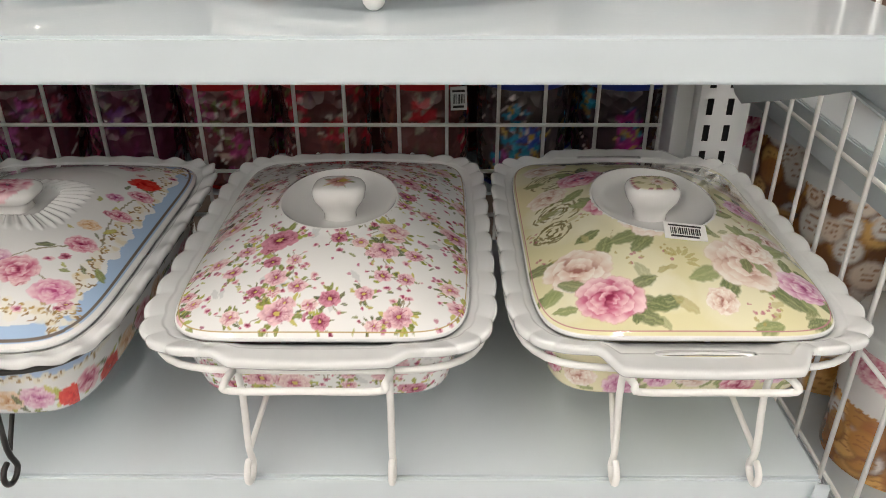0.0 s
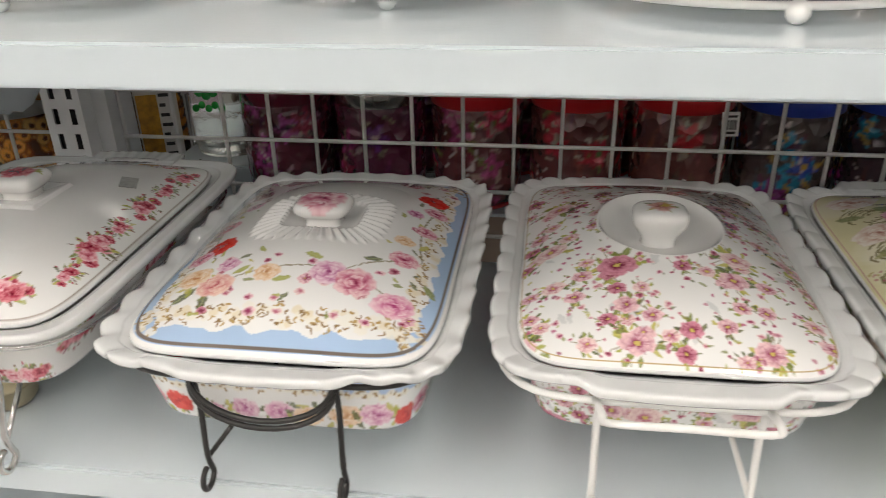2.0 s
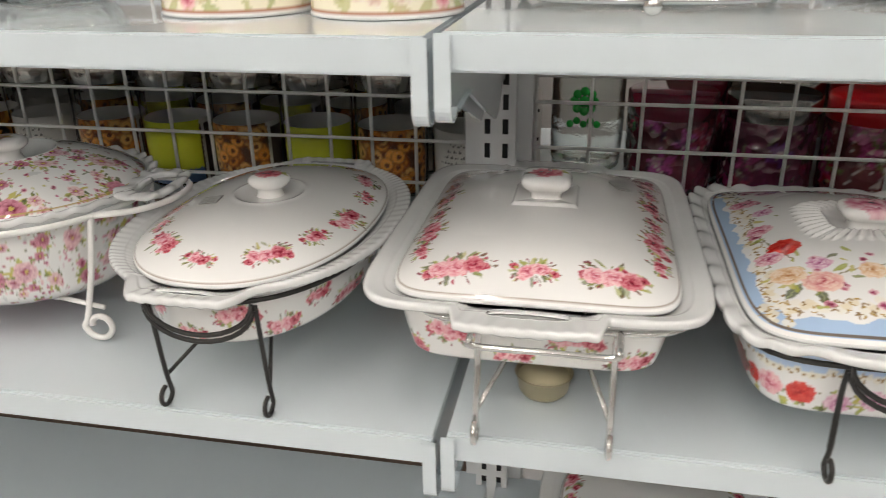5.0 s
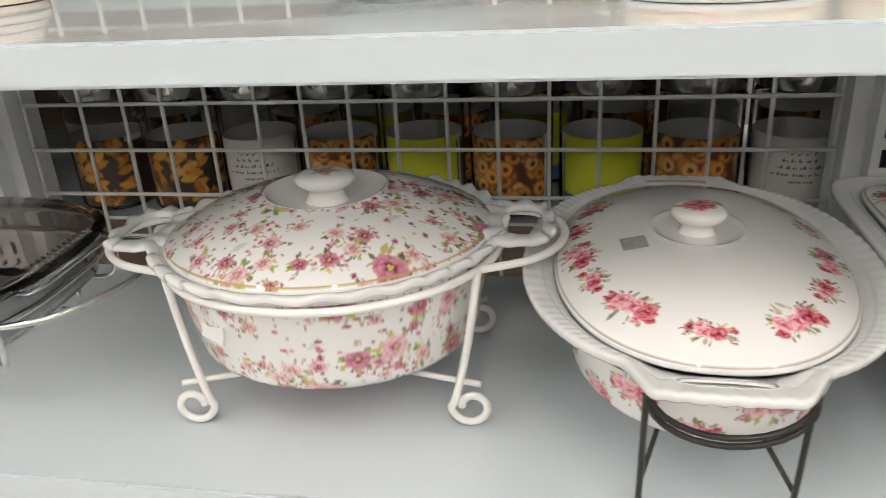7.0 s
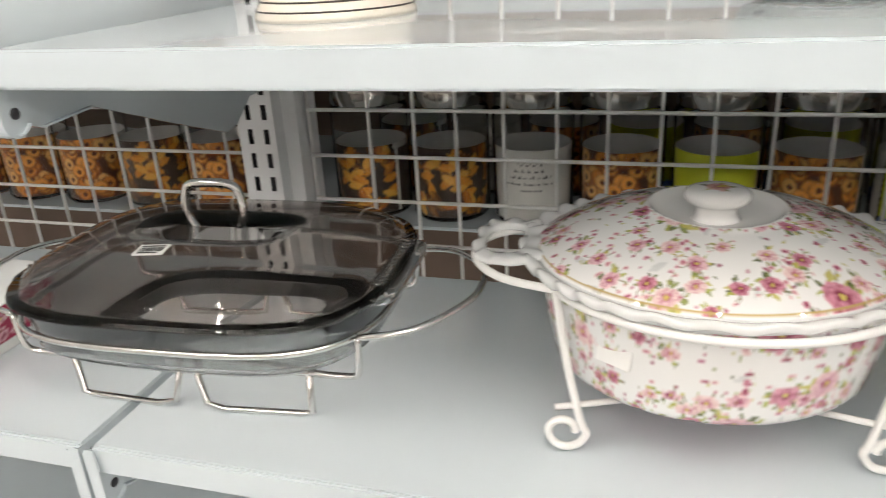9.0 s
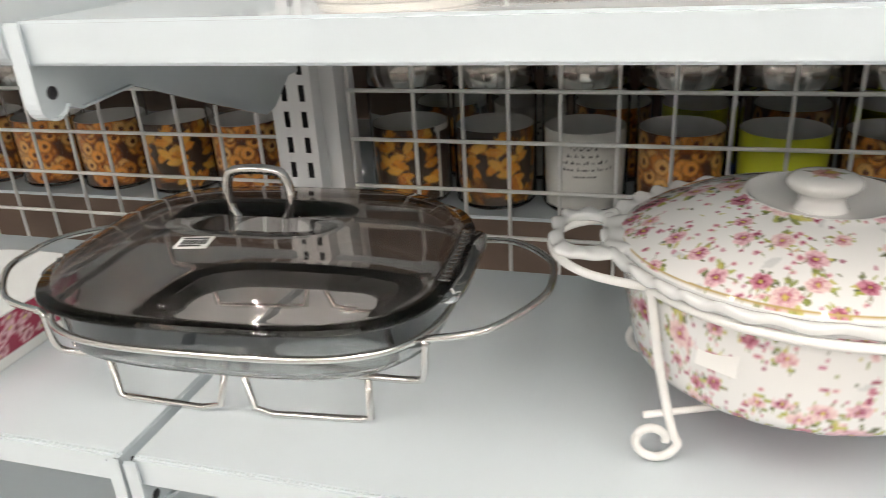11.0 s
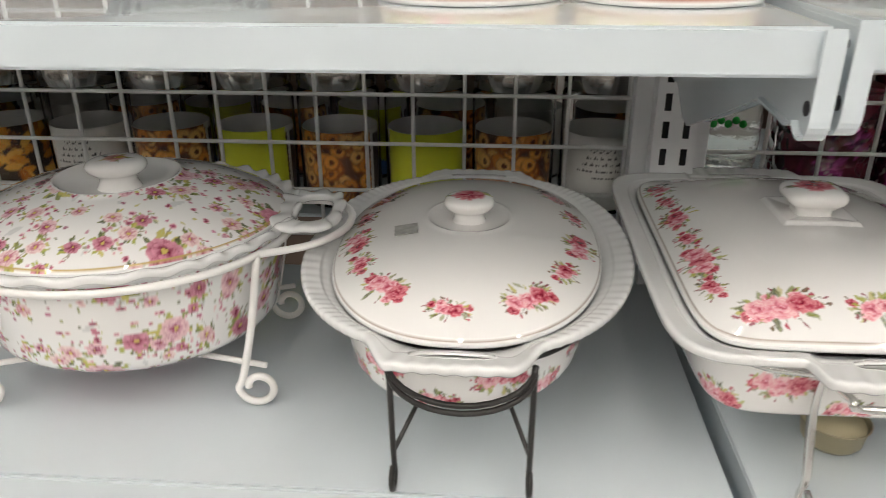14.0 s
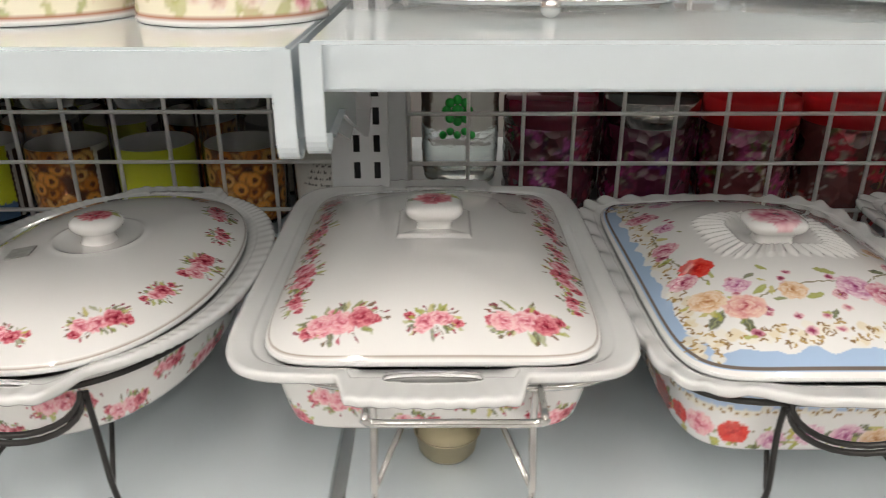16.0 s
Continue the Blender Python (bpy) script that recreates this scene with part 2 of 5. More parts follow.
def flange(la, lb, ra, rb, expo, z, scallop, lug, n=640):
    """The dish's rim as one piece: from under the lid to a rolled edge, drawn out into a lug at each end, with a slot through the lug.
    lug: half width, reach, run-out at its ends, slot half width, slot half depth, slot place, depth of flutes, dip of the lug."""
    D = perimeter(n, expo)
    cols, holes = [], []
    for k, (u, v) in enumerate(D):
        ix, iy = u * (la - 0.006), v * (lb - 0.006)
        g, lift = scallop(k / n, 1.0) if scallop else (1.0, 0.0)
        ox, oy = u * ra, v * rb
        share, dip, fl = 0.0, 0.0, 0.0
        s0, s1, hole = 0.49, 0.51, False
        if lug:
            hw, reach, run, sw, sd, sy, flute, sink = lug
            share = min(1.0, max(0.0, (hw - abs(ox)) / run))
            share = share * share * (3 - 2 * share) if abs(v) > 0.8 else 0.0
            oy += math.copysign((rb + reach - 0.004 * (ox / hw) ** 2 - abs(oy)) * share, v)
            dip = -sink * share
            fl = flute * share * math.sin(ox * 520)
            if share > 0 and sw:
                w = max(0.0, 1 - (ox / (sw * 1.12)) ** 2) ** 0.3 * sd
                mid = (sy - abs(iy)) / (abs(oy) - abs(iy))
                half = max(w, 0.0003) / (abs(oy) - abs(iy))
                mid = min(mid, 0.86 - half) if w > 0.0006 else min(mid, 0.6)
                s0, s1, hole = mid - half, mid + half, w > 0.0006
        g = 1 + (g - 1) * (1 - 0.75 * share)
        cols.append((ix, iy, ox * g, oy * g, s0, s1, lift * (1 - 0.7 * share) + dip, fl))
        holes.append(hole)
    names = (("f", 0.0, -0.0088), ("f", 0.12, -0.0068), ("f", 0.25, -0.0042), ("s0", -0.04, -0.0014), ("s0", 0.0, -0.0012), ("s1", 0.0, -0.0004), ("s1", 0.04, -0.0002), ("e", -0.0045, 0.0014), ("e", -0.0018, 0.0018), ("e", -0.0004, 0.0011),
             ("e", 0.0, -0.0004), ("e", -0.0003, -0.0030), ("e", -0.0014, -0.0047), ("e", -0.0040, -0.0054), ("s1", 0.04, -0.0052), ("s1", 0.0, -0.0038), ("s0", 0.0, -0.0040), ("s0", -0.04, -0.0062), ("f", 0.20, -0.0120), ("f", -0.05, -0.0160))
    V, F = [], []
    for kind, q, h in names:
        for ix, iy, ox, oy, s0, s1, lift, fl in cols:
            ln = math.hypot(ox - ix, oy - iy)
            f = q if kind == "f" else s0 + q if kind == "s0" else s1 + q if kind == "s1" else 1 + q / ln
            w = max(0.0, f) ** 2
            V.append((ix + (ox - ix) * f, iy + (oy - iy) * f, z + h + lift * w + fl * w))
    for i in range(len(names) - 1):
        for k in range(n):
            l = (k + 1) % n
            if i in (4, 15) and holes[k] and holes[l]:
                continue
            F.append((i * n + k, i * n + l, (i + 1) * n + l, (i + 1) * n + k))
    for k in range(n):                                     # the walls of the slots
        l = (k + 1) % n
        if holes[k] and holes[l]:
            F.append((5 * n + k, 5 * n + l, 15 * n + l, 15 * n + k))
            F.append((4 * n + l, 4 * n + k, 16 * n + k, 16 * n + l))
    return V, F


# ---- printing of the porcelain ----
class Print:
    """Transfer-print colours laid on points given in metres on the glazed surface."""

    def __init__(self, X, Y, base=WHITE, seed=1):
        X, Y = np.asarray(X), np.asarray(Y)
        self.Y0 = Y
        # the transfer is never quite crisp: its outlines wander by half a millimetre
        self.X = X + 0.0004 * np.sin(Y * 950 + 3 * np.sin(X * 410)) + 0.0002 * np.sin(X * 1700 + Y * 1300)
        self.Y = Y + 0.0004 * np.sin(X * 880 + 3 * np.sin(Y * 370)) + 0.0002 * np.sin(Y * 1600 - X * 1250)
        self.order = np.argsort(self.Y, kind="stable")
        self.rank = self.Y[self.order]
        self.C = np.tile(np.array(base, float), (len(self.X), 1))
        self.rng = random.Random(seed)

    def near(self, cx, cy, r):
        lo, hi = np.searchsorted(self.rank, (cy - r, cy + r))
        i = self.order[lo:hi]
        return i[np.abs(self.X[i] - cx) < r]

    def lay(self, idx, color, alpha):
        alpha = np.clip(alpha, 0, 1)[:, None]
        self.C[idx] = self.C[idx] * (1 - alpha) + np.asarray(color) * alpha

    def dot(self, cx, cy, r, color, a=1.0):
        i = self.near(cx, cy, r * 1.6)
        if len(i):
            d = np.hypot(self.X[i] - cx, self.Y[i] - cy)
            self.lay(i, color, a * np.clip((r - d) / (0.35 * r) + 0.6, 0, 1))

    def leaf(self, cx, cy, ln, ang, color=(0.20, 0.30, 0.06), rib=(0.45, 0.52, 0.2), width=0.42, a=0.9):
        i = self.near(cx, cy, ln)
        if len(i) == 0:
            return
        dx, dy = self.X[i] - cx, self.Y[i] - cy
        u = (dx * math.cos(ang) + dy * math.sin(ang)) / (ln / 2)
        v = (-dx * math.sin(ang) + dy * math.cos(ang)) / (ln / 2)
        w = width * np.clip(1 - u * u, 0, 1) ** 0.8
        m = np.clip((w - np.abs(v)) / 0.12, 0, 1) * (np.abs(u) < 1)
        vein = np.clip(1 - np.abs(np.abs(v) * 3.0 % 0.5 - 0.25 + 0.5 * u % 0.25) / 0.12, 0, 1) * 0.35
        edge = np.clip(1 - (w - np.abs(v)) / 0.14, 0, 1) * 0.5
        col = np.array(color) * (1 - vein[:, None]) + np.array(rib) * vein[:, None]
        col = col * (1 - 0.5 * edge[:, None])
        spine = np.clip(1 - np.abs(v) / 0.06, 0, 1)[:, None]
        col = col * (1 - 0.5 * spine) + np.array(rib) * 0.5 * spine
        self.lay(i, col, a * m)

    def petals(self, i, cx, cy, r, layers, dark, mid, light, a, ph, squash=1.0):
        """Rings of overlapping petals, laid from the outside inwards."""
        R = self.rng
        X, Y = self.X[i] - cx, (self.Y[i] - cy) / squash
        for far, size, count in layers:
            ph += 0.9
            for k in range(count):
                an = ph + 2 * math.pi * k / count + R.uniform(-0.15, 0.15)
                ca, sa = math.cos(an), math.sin(an)
                sz = size * R.uniform(0.88, 1.1) * r
                u = (X * ca + Y * sa - far * r) / sz
                v = (-X * sa + Y * ca) / (sz * 1.12)
                phi = np.arctan2(v, u)
                d = np.hypot(u, v) * (1 + 0.05 * np.sin(5 * phi + k))
                j = np.nonzero(d < 1.1)[0]
                if len(j) == 0:
                    continue
                dj = d[j]
                m = np.clip((1.0 - dj) / 0.12, 0, 1)
                t = np.clip(0.40 + 0.70 * u[j] + R.uniform(-0.10, 0.10) + 0.08 * np.sin(v[j] * 9 + k), 0, 1)
                t = t * (1 - 0.45 * np.clip(1 - np.abs(dj - 0.95) / 0.05, 0, 1))
                t = t[:, None]
                col = np.where(t < 0.5, np.array(dark) * (1 - 2 * t) + np.array(mid) * 2 * t, np.array(mid) * (2 - 2 * t) + np.array(light) * (2 * t - 1))
                self.lay(i[j], col, a * m)

    def rose(self, cx, cy, r, dark, mid, light, a=1.0):
        i = self.near(cx, cy, r * 1.25)
        if len(i) == 0:
            return
        layers = ((0.50, 0.54, 5), (0.36, 0.46, 4), (0.20, 0.36, 3), (0.09, 0.22, 2)) if r > 0.0075 else ((0.48, 0.54, 5), (0.22, 0.38, 3))
        self.petals(i, cx, cy, r, layers, dark, mid, light, a, self.rng.uniform(0, 6.28), self.rng.uniform(0.85, 1.0))
        self.dot(cx + 0.03 * r, cy, r * 0.10, dark, 0.8 * a)

    def bloom(self, cx, cy, r, dark, light, heart=(0.62, 0.50, 0.12), petals=6, a=0.95):
        """An open flower: streaked petals round a pale heart."""
        i = self.near(cx, cy, r * 1.3)
        if len(i) == 0:
            return
        mid = tuple(0.36 * p + 0.64 * q for p, q in zip(dark, light))
        layers = ((0.58, 0.46, petals), (0.34, 0.38, petals - 1)) if r > 0.005 else ((0.5, 0.52, 5),)
        self.petals(i, cx, cy, r, layers, dark, mid, light, a, self.rng.uniform(0, 6.28), self.rng.uniform(0.72, 1.0))
        if r > 0.005:
            for k in range(9):
                an = self.rng.uniform(0, 6.28)
                self.stem(cx + math.cos(an) * r * 0.15, cy + math.sin(an) * r * 0.15, cx + math.cos(an) * r * 0.75, cy + math.sin(an) * r * 0.7, 0.12, dark, 0.0004, 0.5)
            self.dot(cx, cy, r * 0.17, heart, 0.9)
            for k in range(5):
                self.dot(cx + math.cos(k * 1.26) * r * 0.2, cy + math.sin(k * 1.26) * r * 0.2, r * 0.055, tuple(0.6 * c for c in dark), 0.9)

    def stem(self, x0, y0, x1, y1, bow, color=(0.25, 0.22, 0.12), w=0.0007, a=0.8):
        mx, my = (x0 + x1) / 2 - (y1 - y0) * bow, (y0 + y1) / 2 + (x1 - x0) * bow
        n = max(6, int(math.hypot(x1 - x0, y1 - y0) / 0.0009))
        for k in range(n + 1):
            t = k / n
            self.dot((1 - t) ** 2 * x0 + 2 * t * (1 - t) * mx + t * t * x1, (1 - t) ** 2 * y0 + 2 * t * (1 - t) * my + t * t * y1, w, color, a)

    def spray(self, cx, cy, r, pal, n=3, leaves=6, turn=0.0):
        """A cluster of small roses with leaves and buds, as a printed posy lying along one direction."""
        R = self.rng
        ct, st_ = math.cos(turn), math.sin(turn)

        def at(u, v):
            return cx + u * ct - v * st_, cy + u * st_ + v * ct
        for k in range(leaves + 12):
            an = R.uniform(0, 6.28)
            d = R.uniform(0.80, 1.08)
            self.leaf(*at(math.cos(an) * r * 1.15 * d, math.sin(an) * r * 0.72 * d), r * R.uniform(0.40, 0.75), an + turn + R.uniform(-0.5, 0.5), R.choice(GREENS), width=0.34, a=R.uniform(0.65, 0.95))
        for k in range(14):
            an = R.uniform(0, 6.28)
            d = R.uniform(1.0, 1.32) * r
            x, y = at(math.cos(an) * d * 1.15, math.sin(an) * d * 0.72)
            x0, y0 = at(math.cos(an) * r * 0.7, math.sin(an) * r * 0.4)
            self.stem(x0, y0, x, y, 0.1, (0.16, 0.10, 0.06), 0.0004, 0.7)
            self.leaf(x, y, r * R.uniform(0.18, 0.30), an + turn, R.choice(((0.22, 0.02, 0.05), (0.12, 0.10, 0.04), (0.45, 0.05, 0.10))), (0.4, 0.1, 0.1), 0.5, 0.9)
        for k in range(n + 3):
            u = (k / (n + 2) - 0.5) * 2.1 * r
            self.rose(*at(u, R.uniform(-0.42, 0.42) * r), r * R.uniform(0.24, 0.36), *(pal[0] if abs(u) > 0.7 * r else pal[k % len(pal)]))
        for k in range(leaves):
            an = R.uniform(0, 6.28)
            self.leaf(*at(math.cos(an) * r * 0.95, math.sin(an) * r * 0.55), r * R.uniform(0.25, 0.45), an + turn + R.uniform(-0.7, 0.7), R.choice(GREENS), width=0.34)
        for k in range(n):
            u = (k - (n - 1) / 2) * r * 0.66
            self.rose(*at(u, R.uniform(-0.15, 0.15) * r), r * R.uniform(0.42, 0.52), *pal[(k + 1) % len(pal)])

    def scatter(self, x0, y0, x1, y1, pal, big=0.013, n_big=14, n_mid=28, n_tiny=90, wrap=None):
        """All-over chintz: open flowers, buds, leaves and flecks."""
        R = self.rng
        used = []
        for _ in range(n_mid // 2):                         # grey ghost leaves behind the flowers
            self.leaf(R.uniform(x0, x1), R.uniform(y0, y1), big * R.uniform(0.8, 1.5), R.uniform(0, 6.28), (0.50, 0.52, 0.52), (0.6, 0.6, 0.6), 0.4, 0.6)

        def spot(gap, tries=30):
            for _ in range(tries):
                p = (R.uniform(x0, x1), R.uniform(y0, y1))
                if all(math.hypot(p[0] - q[0], p[1] - q[1]) > gap + q[2] for q in used):
                    return p
            return None
        for kind, count, size in (("big", n_big, big), ("mid", n_mid, big * 0.58), ("tiny", n_tiny, big * 0.2)):
            for _ in range(count):
                p = spot(size * (1.15 if kind == "big" else 0.75 if kind == "mid" else 0.4))
                if p is None:
                    continue
                s = size * R.uniform(0.8, 1.15)
                if kind == "tiny":
                    used.append((*p, s * 0.6))
                    if R.random() < 0.35:
                        self.bloom(*p, s * 1.1, *R.choice(pal))
                        self.leaf(p[0] + s, p[1] - s, s * 1.6, R.uniform(0, 6.28), R.choice(GREENS), a=0.8)
                    elif R.random() < 0.5:
                        self.leaf(*p, s * 2.2, R.uniform(0, 6.28), R.choice(GREENS), a=0.8)
                    else:
                        self.dot(*p, s * 0.6, R.choice(((0.45, 0.08, 0.2), (0.5, 0.2, 0.28), (0.3, 0.05, 0.12))), 0.85)
                    continue
                used.append((*p, s))
                for _k in range(13 if kind == "big" else 7):
                    an = R.uniform(0, 6.28)
                    self.leaf(p[0] + math.cos(an) * s * 1.05, p[1] + math.sin(an) * s * 1.05, s * R.uniform(0.6, 1.25), an + R.uniform(-0.7, 0.7), R.choice(GREENS), width=0.40, a=0.95)
                for _k in range(3):
                    an = R.uniform(0, 6.28)
                    x, y = p[0] + math.cos(an) * s * 1.7, p[1] + math.sin(an) * s * 1.7
                    self.stem(*p, x, y, R.choice((-0.2, 0.2)), (0.22, 0.18, 0.08), 0.0005, 0.75)
                    self.bloom(x, y, s * 0.22, *R.choice(pal))
                d, l = R.choice(pal)
                if kind == "big":
                    an = R.uniform(0, 6.28)
                    self.bloom(p[0] + math.cos(an) * s * 0.9, p[1] + math.sin(an) * s * 0.7, s * 0.62, d, l, (0.70, 0.58, 0.16))
                self.bloom(*p, s, d, l, petals=R.choice((5, 6, 7)))


GREENS = ((0.19, 0.22, 0.04), (0.36, 0.38, 0.06), (0.08, 0.09, 0.035), (0.52, 0.46, 0.11))
CHINTZ = (((0.30, 0.03, 0.10), (0.84, 0.58, 0.61)), ((0.46, 0.12, 0.19), (0.84, 0.68, 0.65)), ((0.20, 0.015, 0.05), (0.66, 0.28, 0.36)))
RED_ROSE = ((0.18, 0.004, 0.016), (0.46, 0.05, 0.09), (0.76, 0.30, 0.33))
PINK_ROSE = ((0.44, 0.06, 0.10), (0.74, 0.26, 0.32), (0.86, 0.60, 0.62))
ROSE_SET = (RED_ROSE, PINK_ROSE, PINK_ROSE)
CARMINE = ((0.24, 0.015, 0.06), (0.58, 0.16, 0.25), (0.84, 0.60, 0.63))
MAUVE = ((0.30, 0.05, 0.16), (0.60, 0.26, 0.42), (0.82, 0.62, 0.70))
CREAM_ROSE = ((0.36, 0.15, 0.12), (0.70, 0.52, 0.43), (0.84, 0.79, 0.71))
APRICOT = ((0.46, 0.20, 0.08), (0.72, 0.46, 0.26), (0.84, 0.70, 0.54))
SCARLET = ((0.35, 0.003, 0.003), (0.60, 0.015, 0.012), (0.70, 0.06, 0.04))


# ---- porcelain casseroles ----
def lid_surface(a, b, expo, height, shoulder, recess, nx=200):
    """Domed lid: points, faces, and the outline measure m (1 at the edge)."""
    ny = int(nx * 0.66 * b / a)
    u, v = np.meshgrid(np.linspace(-1, 1, nx + 1), np.linspace(-1, 1, ny + 1))
    u, v = u.ravel(), v.ravel()
    m = np.maximum(np.abs(u), np.abs(v))
    q = (np.abs(u) ** expo + np.abs(v) ** expo) ** (1 / expo)
    s = np.where(q > 1e-9, m / np.maximum(q, 1e-9), 0)
    x, y = u * s * a, v * s * b
    # the outline measure again, smooth inside, so that the dome has no creases along the diagonals
    soft = (np.abs(x / a) ** 2.4 + np.abs(y / b) ** 2.4) ** (1 / 2.4)
    blend = np.clip((m - 0.55) / 0.45, 0, 1)
    mm = np.minimum(1.0, soft * (1 - blend) + m * blend)
    z = height * np.clip(1 - mm ** shoulder[0], 0, 1) ** shoulder[1]
    z = z + recess(x, y)
    z = np.where(m > 0.985, z - 0.0012, z)
    idx = np.arange((nx + 1) * (ny + 1)).reshape(ny + 1, nx + 1)
    F = np.stack([idx[:-1, :-1], idx[:-1, 1:], idx[1:, 1:], idx[1:, :-1]], -1).reshape(-1, 4)
    return x, y, z, m, F


def knob(parent, a, b, expo, h, z, painter, bulb=False):
    prof = [(0.82, -0.20), (0.70, 0.02), (0.62, 0.22), (0.66, 0.36), (0.84, 0.48), (0.98, 0.60), (1.02, 0.70), (1.02, 0.78), (0.98, 0.86), (0.90, 0.92), (0.80, 0.955), (0.68, 0.975), (0.55, 0.985), (0.42, 0.992), (0.3, 0.997), (0.18, 1.0), (0.08, 1.0), (0.01, 1.0)]
    if bulb:
        prof = [(0.66, -0.20), (0.62, 0.02), (0.65, 0.15), (0.76, 0.30), (0.90, 0.45), (1.0, 0.58)] + prof[6:]
    n = 96
    D = perimeter(n, expo)
    V, F = [], []
    for s, t in prof:
        for (dx, dy) in D:
            V.append((dx * a * s, dy * b * s, z + t * h))
    for i in range(len(prof) - 1):
        for k in range(n):
            l = (k + 1) % n
            F.append((i * n + k, i * n + l, (i + 1) * n + l, (i + 1) * n + k))
    V = np.array(V)
    P = Print(V[:, 0], V[:, 1], WHITE, 5)
    painter(P)
    low = V[:, 2] < z + 0.62 * h
    P.C[low] = WHITE
    return part("knob", (V, F), M_PRINT, parent, colors=P.C)


def sticker(parent, x, y, z, w, h, rx, ry, rz, barcode=True, grey=False, name="price_sticker"):
    st = part(name, box(-w / 2, -h / 2, -0.0004, w / 2, h / 2, 0.0006), M_GREYST if grey else M_PAPER, parent, "small grey price sticker" if grey else "white price sticker with a barcode", False, m=pose(x, y, z, rx, ry, rz))
    if barcode:
        R = random.Random(3)
        bars, px = [], -w * 0.36
        while px < w * 0.36:
            t = R.uniform(0.0004, 0.0011)
            bars.append(box(px, -h * 0.22, 0.0006, px + t, h * 0.18, 0.0009))
            px += t + R.uniform(0.0004, 0.001)
        bars.append(box(-w * 0.36, -h * 0.40, 0.0006, w * 0.30, -h * 0.30, 0.0009))
        bars.append(box(-w * 0.40, h * 0.27, 0.0006, w * 0.38, h * 0.36, 0.0009))
        part("printed_bars", joined(*bars), M_INK, st, smooth=False)
    return st


def on_lid(lid, x, y):
    """Height and tilt of a lid's surface at x, y."""
    me = lid.data
    co = np.empty(len(me.vertices) * 3, np.float32)
    me.vertices.foreach_get("co", co)
    co = co.reshape(-1, 3)
    i = int(np.argmin((co[:, 0] - x) ** 2 + (co[:, 1] - y) ** 2))
    return Vector(co[i]), me.vertices[i].normal.copy()


def lid_sticker(lid, x, y, w, h, turn, barcode=True, grey=False):
    p, n = on_lid(lid, x, y)
    st = sticker(lid, 0, 0, 0, w, h, 0, 0, 0, barcode, grey)
    st.matrix_basis = Matrix.Translation(p + n * 0.0007) @ Vector((0, 0, 1)).rotation_difference(n).to_matrix().to_4x4() @ pose(0, 0, 0, 0, 0, turn)
    return st


def scallops(count, amp, lift):
    def f(t, w):
        c = math.cos(2 * math.pi * count * t)
        return 1 + amp * w * (c if c > 0 else 0.6 * c), lift * w * math.cos(2 * math.pi * count * t + 0.6)
    return f


def flat_scallops(count, amp, lift):
    def f(t, w):
        c = abs(math.sin(math.pi * count * t))
        return 1 + amp * w * (c - 0.6), lift * w * (c - 0.6)
    return f


